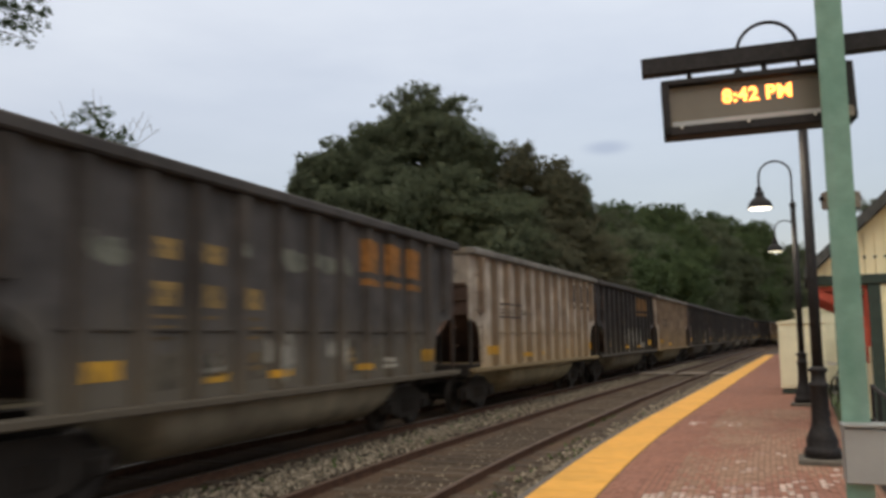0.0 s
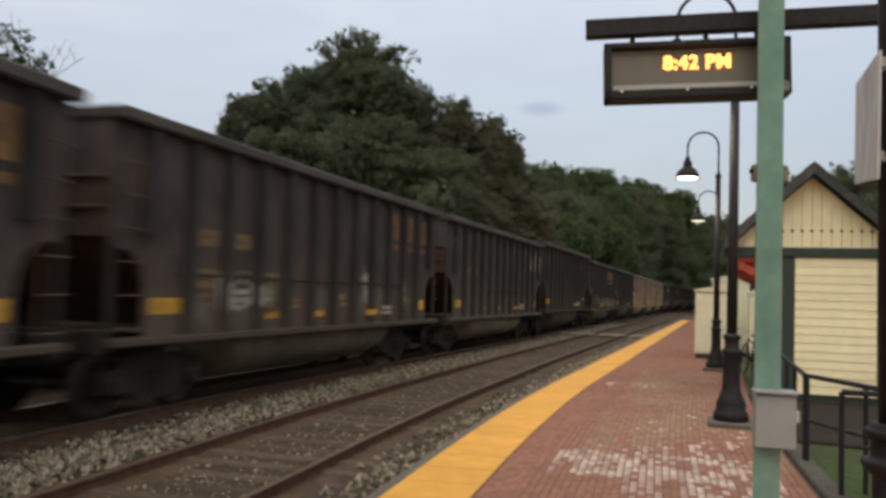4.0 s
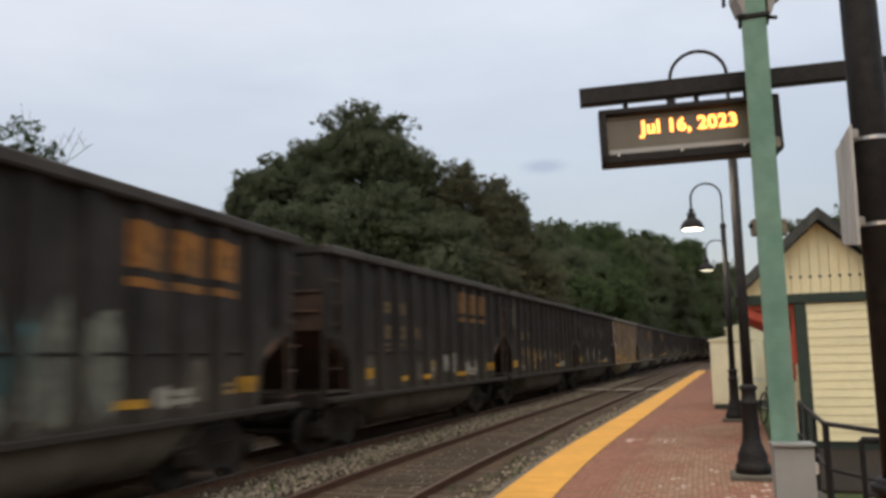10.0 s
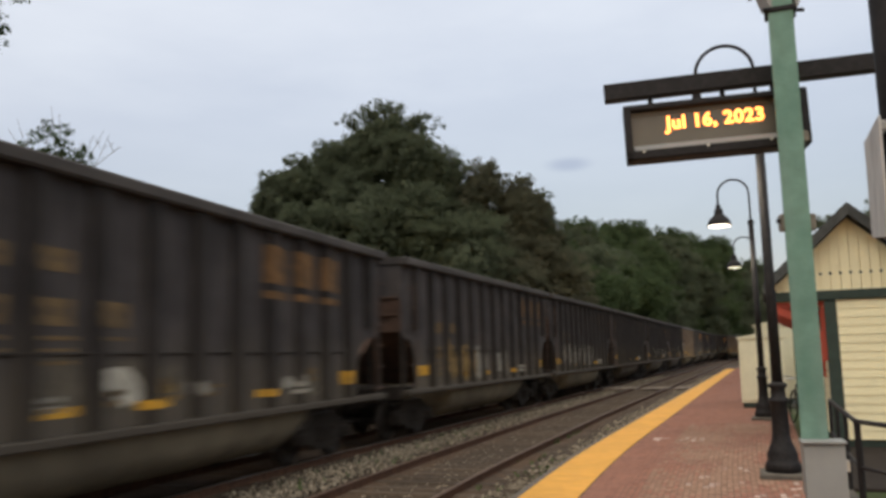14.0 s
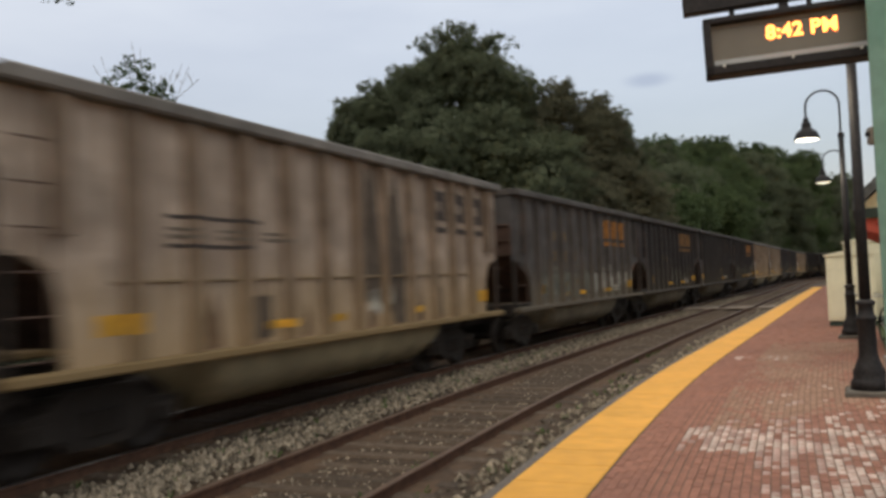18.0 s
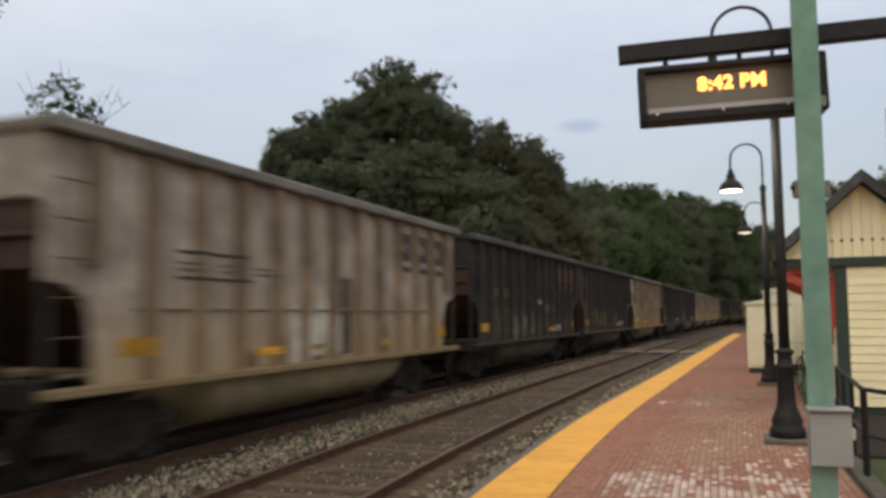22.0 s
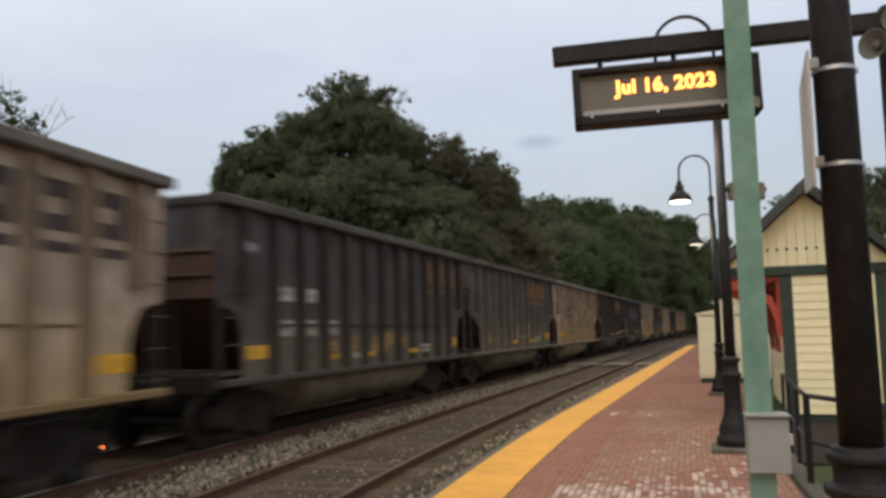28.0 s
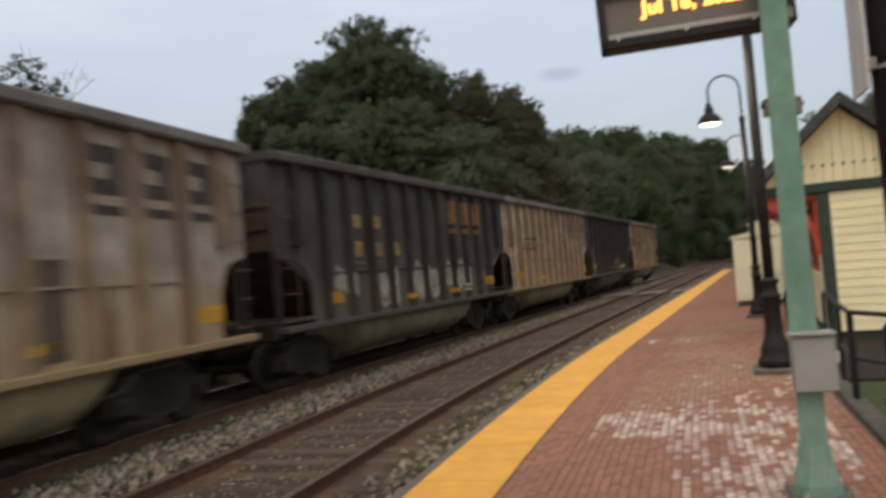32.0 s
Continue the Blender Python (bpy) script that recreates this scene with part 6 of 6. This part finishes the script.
for k in range(13):
    zz = 4.2 + k * 0.75
    rr = max(1.0, 1.25 + (zz - 7.5) * 0.38)
    for q in range(3 if k < 5 else 5):
        a = q * 2.4 + k * 1.3
        lf = part("ivy", CROWNS[(k + q) % 3], None, ivy)
        o_ = 0.0 if q == 0 else rr * 0.52
        w = rr * (0.8 if q == 0 else 0.55)
        lf.matrix_basis = Matrix.LocRotScale((o_ * math.cos(a), o_ * math.sin(a), zz + rnd.uniform(-0.2, 0.2)), Euler((0, 0, a)), (w, w, w * 0.8))
inv = ivy.matrix_basis.inverted()


def reach(bearing, elevation, dist=20.5):
    px, py = polar(bearing, dist)
    return inv @ Vector((px, py, 1.6 + dist * math.tan(radians(elevation))))


for way in (((-34.0, 17.5), (-30.6, 19.3), (-28.4, 19.0), (-26.0, 18.6)), ((-33, 19.0), (-29.6, 20.8), (-27.0, 21.8), (-25.2, 23.4)), ((-33, 21), (-29.5, 23.0), (-27.0, 24.6), (-25.6, 25.6))):
    ends = [reach(*p) for p in way]
    bough = part("bough", Shape().tube(ends, [0.045, 0.024, 0.014, 0.008], 6), M_BARK, ivy)
for b_, e_, sc in ((-28.6, 20.6, 0.5), (-27.4, 19.6, 0.55), (-26.6, 20.3, 0.45), (-26.6, 22.4, 0.6), (-25.6, 23.2, 0.5), (-28.3, 22.8, 0.6), (-27.2, 24.3, 0.75), (-25.9, 24.9, 0.6), (-28.9, 25.4, 0.9), (-27.0, 26.4, 0.9), (-29.6, 22.0, 0.6)):
    lf = tagged(part("leaf_spray", SPRAYS, None, ivy), kind="stuff")
    sc *= 1.45
    lf.matrix_basis = Matrix.LocRotScale(reach(b_, e_), Euler((0, 0, e_ + b_)), (sc, sc, sc * 0.6))
# a thin sapling whose twigs show above the cars
x, y = polar(-21.9, 31)
sap = thing("sapling", pose(x, y, -0.6), "thin young tree with sparse leaves and bare twigs", "tree")
inv = sap.matrix_basis.inverted()
tw = Shape().tube([(0, 0, 0), (0.05, 0, 4), (0, 0.1, 8.6)], [0.07, 0.05, 0.03], 6)
rnd = random.Random(8)
for b_, e_ in ((-25.2, 14.6), (-24.7, 15.2), (-24.2, 13.8), (-23.4, 15.4), (-22.8, 16.2), (-22.3, 15.8), (-21.8, 14.9), (-21.0, 14.2), (-20.2, 14.6), (-19.6, 15.0), (-19.2, 14.8), (-18.6, 14.0), (-20.8, 13.4)):
    root = Vector((0, 0, rnd.uniform(6.0, 8.0)))
    end = reach(b_, e_, 31)
    mid = root.lerp(end, 0.55) + Vector((rnd.uniform(-0.15, 0.15), rnd.uniform(-0.3, 0.3), 0.25))
    tw.tube([root, mid, end], [0.022, 0.012, 0.006], 5)
    for q in range(3):
        a = mid.lerp(end, rnd.uniform(0.2, 0.8))
        tw.tube([a, a + Vector((rnd.uniform(-0.35, 0.35), rnd.uniform(-0.2, 0.2), rnd.uniform(0.2, 0.5)))], [0.007, 0.004], 4)
part("stem", tw, M_TWIG, sap, "bare grey twigs")
for b_, e_, sc in ((-23.9, 13.2, 0.6), (-22.9, 13.4, 0.75), (-22.2, 14.4, 0.62), (-21.6, 13.2, 0.7), (-22.8, 14.9, 0.4), (-23.6, 14.4, 0.35), (-20.9, 12.8, 0.6), (-22.4, 12.0, 1.1), (-23.6, 12.0, 0.7), (-20.2, 12.0, 0.5)):
    lf = tagged(part("leaf_spray", SPRAYS, None, sap), kind="stuff")
    lf.matrix_basis = Matrix.LocRotScale(reach(b_, e_, 31), Euler((0, 0, e_ * 3 + b_)), (sc, sc, sc * 0.8))

# an added glowing box stands in for an orange gleam beside the far track
marker = thing("marker_lamp", pose(-4.47, 15.36, -0.42, 0, 0, 16), "added glowing box for an orange gleam under the train", "lamp")
part("housing", Shape().box((0, 0.06, 0.07), (0.30, 0.12, 0.14), chamfer=0.015), M_BLACK, marker)
part("lens", Shape().box((0, -0.006, 0.085), (0.24, 0.012, 0.05), chamfer=0.005), M_GLEAM, marker, "glowing orange face")

# weeds by the near rail
rnd = random.Random(12)
weeds = Shape()
for k in range(210):
    x, y, h = along(rnd.uniform(-1, 16), rnd.choice((rnd.uniform(-1.35, -0.15), rnd.uniform(-0.5, -0.1), rnd.uniform(-4.9, -3.5), rnd.uniform(-1.75, -1.6))))
    for q in range(rnd.randint(4, 9)):
        a, r, z = rnd.uniform(0, 6.28), rnd.uniform(0.02, 0.07), rnd.uniform(0.03, 0.10)
        dx, dy = math.cos(a) * r, math.sin(a) * r
        weeds.add([(x - dy * 0.15, y + dx * 0.15, -0.41), (x + dy * 0.15, y - dx * 0.15, -0.41), (x + dx + dy * 0.1, y + dy, -0.40 + z), (x + dx * 1.3, y + dy * 1.3, -0.40 + z * 0.9)], [(0, 1, 2), (0, 2, 3)])
tagged(part("weeds", weeds, M_WEED), "small green weeds growing among the ballast stones", "weeds", kind="stuff")


# ---- brick paving, nearest bricks one by one ----
BR_L, BR_W = 0.142, 0.068


def bloom(s_, off_):
    """How far salt has whitened the bricks there, 0 to 1."""
    n_ = 0.62 + 0.8 * noise.noise(Vector((off_ * 1.6, s_ * 1.3, 3.1))) + 0.75 * noise.noise(Vector((off_ * 13.0, s_ * 1.7, 7.7)))
    if 1.0 < off_ <= 1.7:
        z_ = 1.1 if 1.45 < s_ < 2.65 else 0.4 if 2.65 < s_ < 3.2 else 0.12
    elif 1.7 < off_ < 3.05:
        z_ = 1.0 if -0.8 < s_ < 2.75 else 0.5 if s_ < 3.9 else 0.28 if s_ < 6 else 0.08
    else:
        z_ = 0.05
    if 9.3 < s_ < 9.95 and 0.8 < off_ < 1.7:
        z_ = max(z_, 0.75)
    return max(0.0, n_ * z_)


brick_mesh = [Shape().box((0, 0, 0), (BR_W - 0.010, BR_L - 0.008, 0.03), chamfer=0.005).mesh("brick", mat_) for mat_ in (M_BRICK, M_SALT_THIN, M_SALT)]
rnd = random.Random(9)
rest, pale_rest, tan_rest = Shape(), Shape(), Shape()
count = [0, 0, 0]
for row in range(39):
    off = 0.62 + BR_W / 2 + row * BR_W
    for k in range(550):
        s = -12 + k * BR_L + (BR_L / 2 if row % 2 else 0)
        x, y, h = along(s, off)
        v_ = bloom(s, off) * rnd.uniform(0.35, 1.6)
        kind_ = 2 if v_ > 0.70 else 1 if v_ > 0.36 else 0
        m = pose(x, y, -0.012 + rnd.uniform(-0.003, 0.003), rnd.uniform(-0.6, 0.6), rnd.uniform(-0.6, 0.6), -math.degrees(h) + rnd.uniform(-0.6, 0.6))
        if -1.0 < s < 4.2 and off > 0.95 and count[kind_] < (140, 130, 140)[kind_]:
            part("brick", brick_mesh[kind_], None, platform, m=m)
            count[kind_] += 1
        else:
            # tan zone: pale sand, with lamp light on the platform put into the colour
            sandy_lit = off > 1.25 and 2.4 < s < 13 and 0.5 + 0.9 * noise.noise(Vector((off * 1.1, s * 0.45, 9.3))) + rnd.uniform(-0.25, 0.25) > 0.42
            (pale_rest if kind_ else tan_rest if sandy_lit else rest).box((0, 0, 0), (BR_W - (0.010 if off > 1.05 else 0.004), BR_L - (0.008 if off > 1.05 else 0.004), 0.03), m)
tagged(part("brick_paving", rest, M_BRICKS, platform), "worn red brick paving in running bond", kind="stuff")
tagged(part("dusty_paving", tan_rest, M_BRICKS_TAN, platform), "bricks paled by sand and painted lamp light", kind="stuff")
tagged(part("whitened_paving", pale_rest, M_SALTS, platform), "bricks whitened by salt bloom", kind="stuff")

motions()
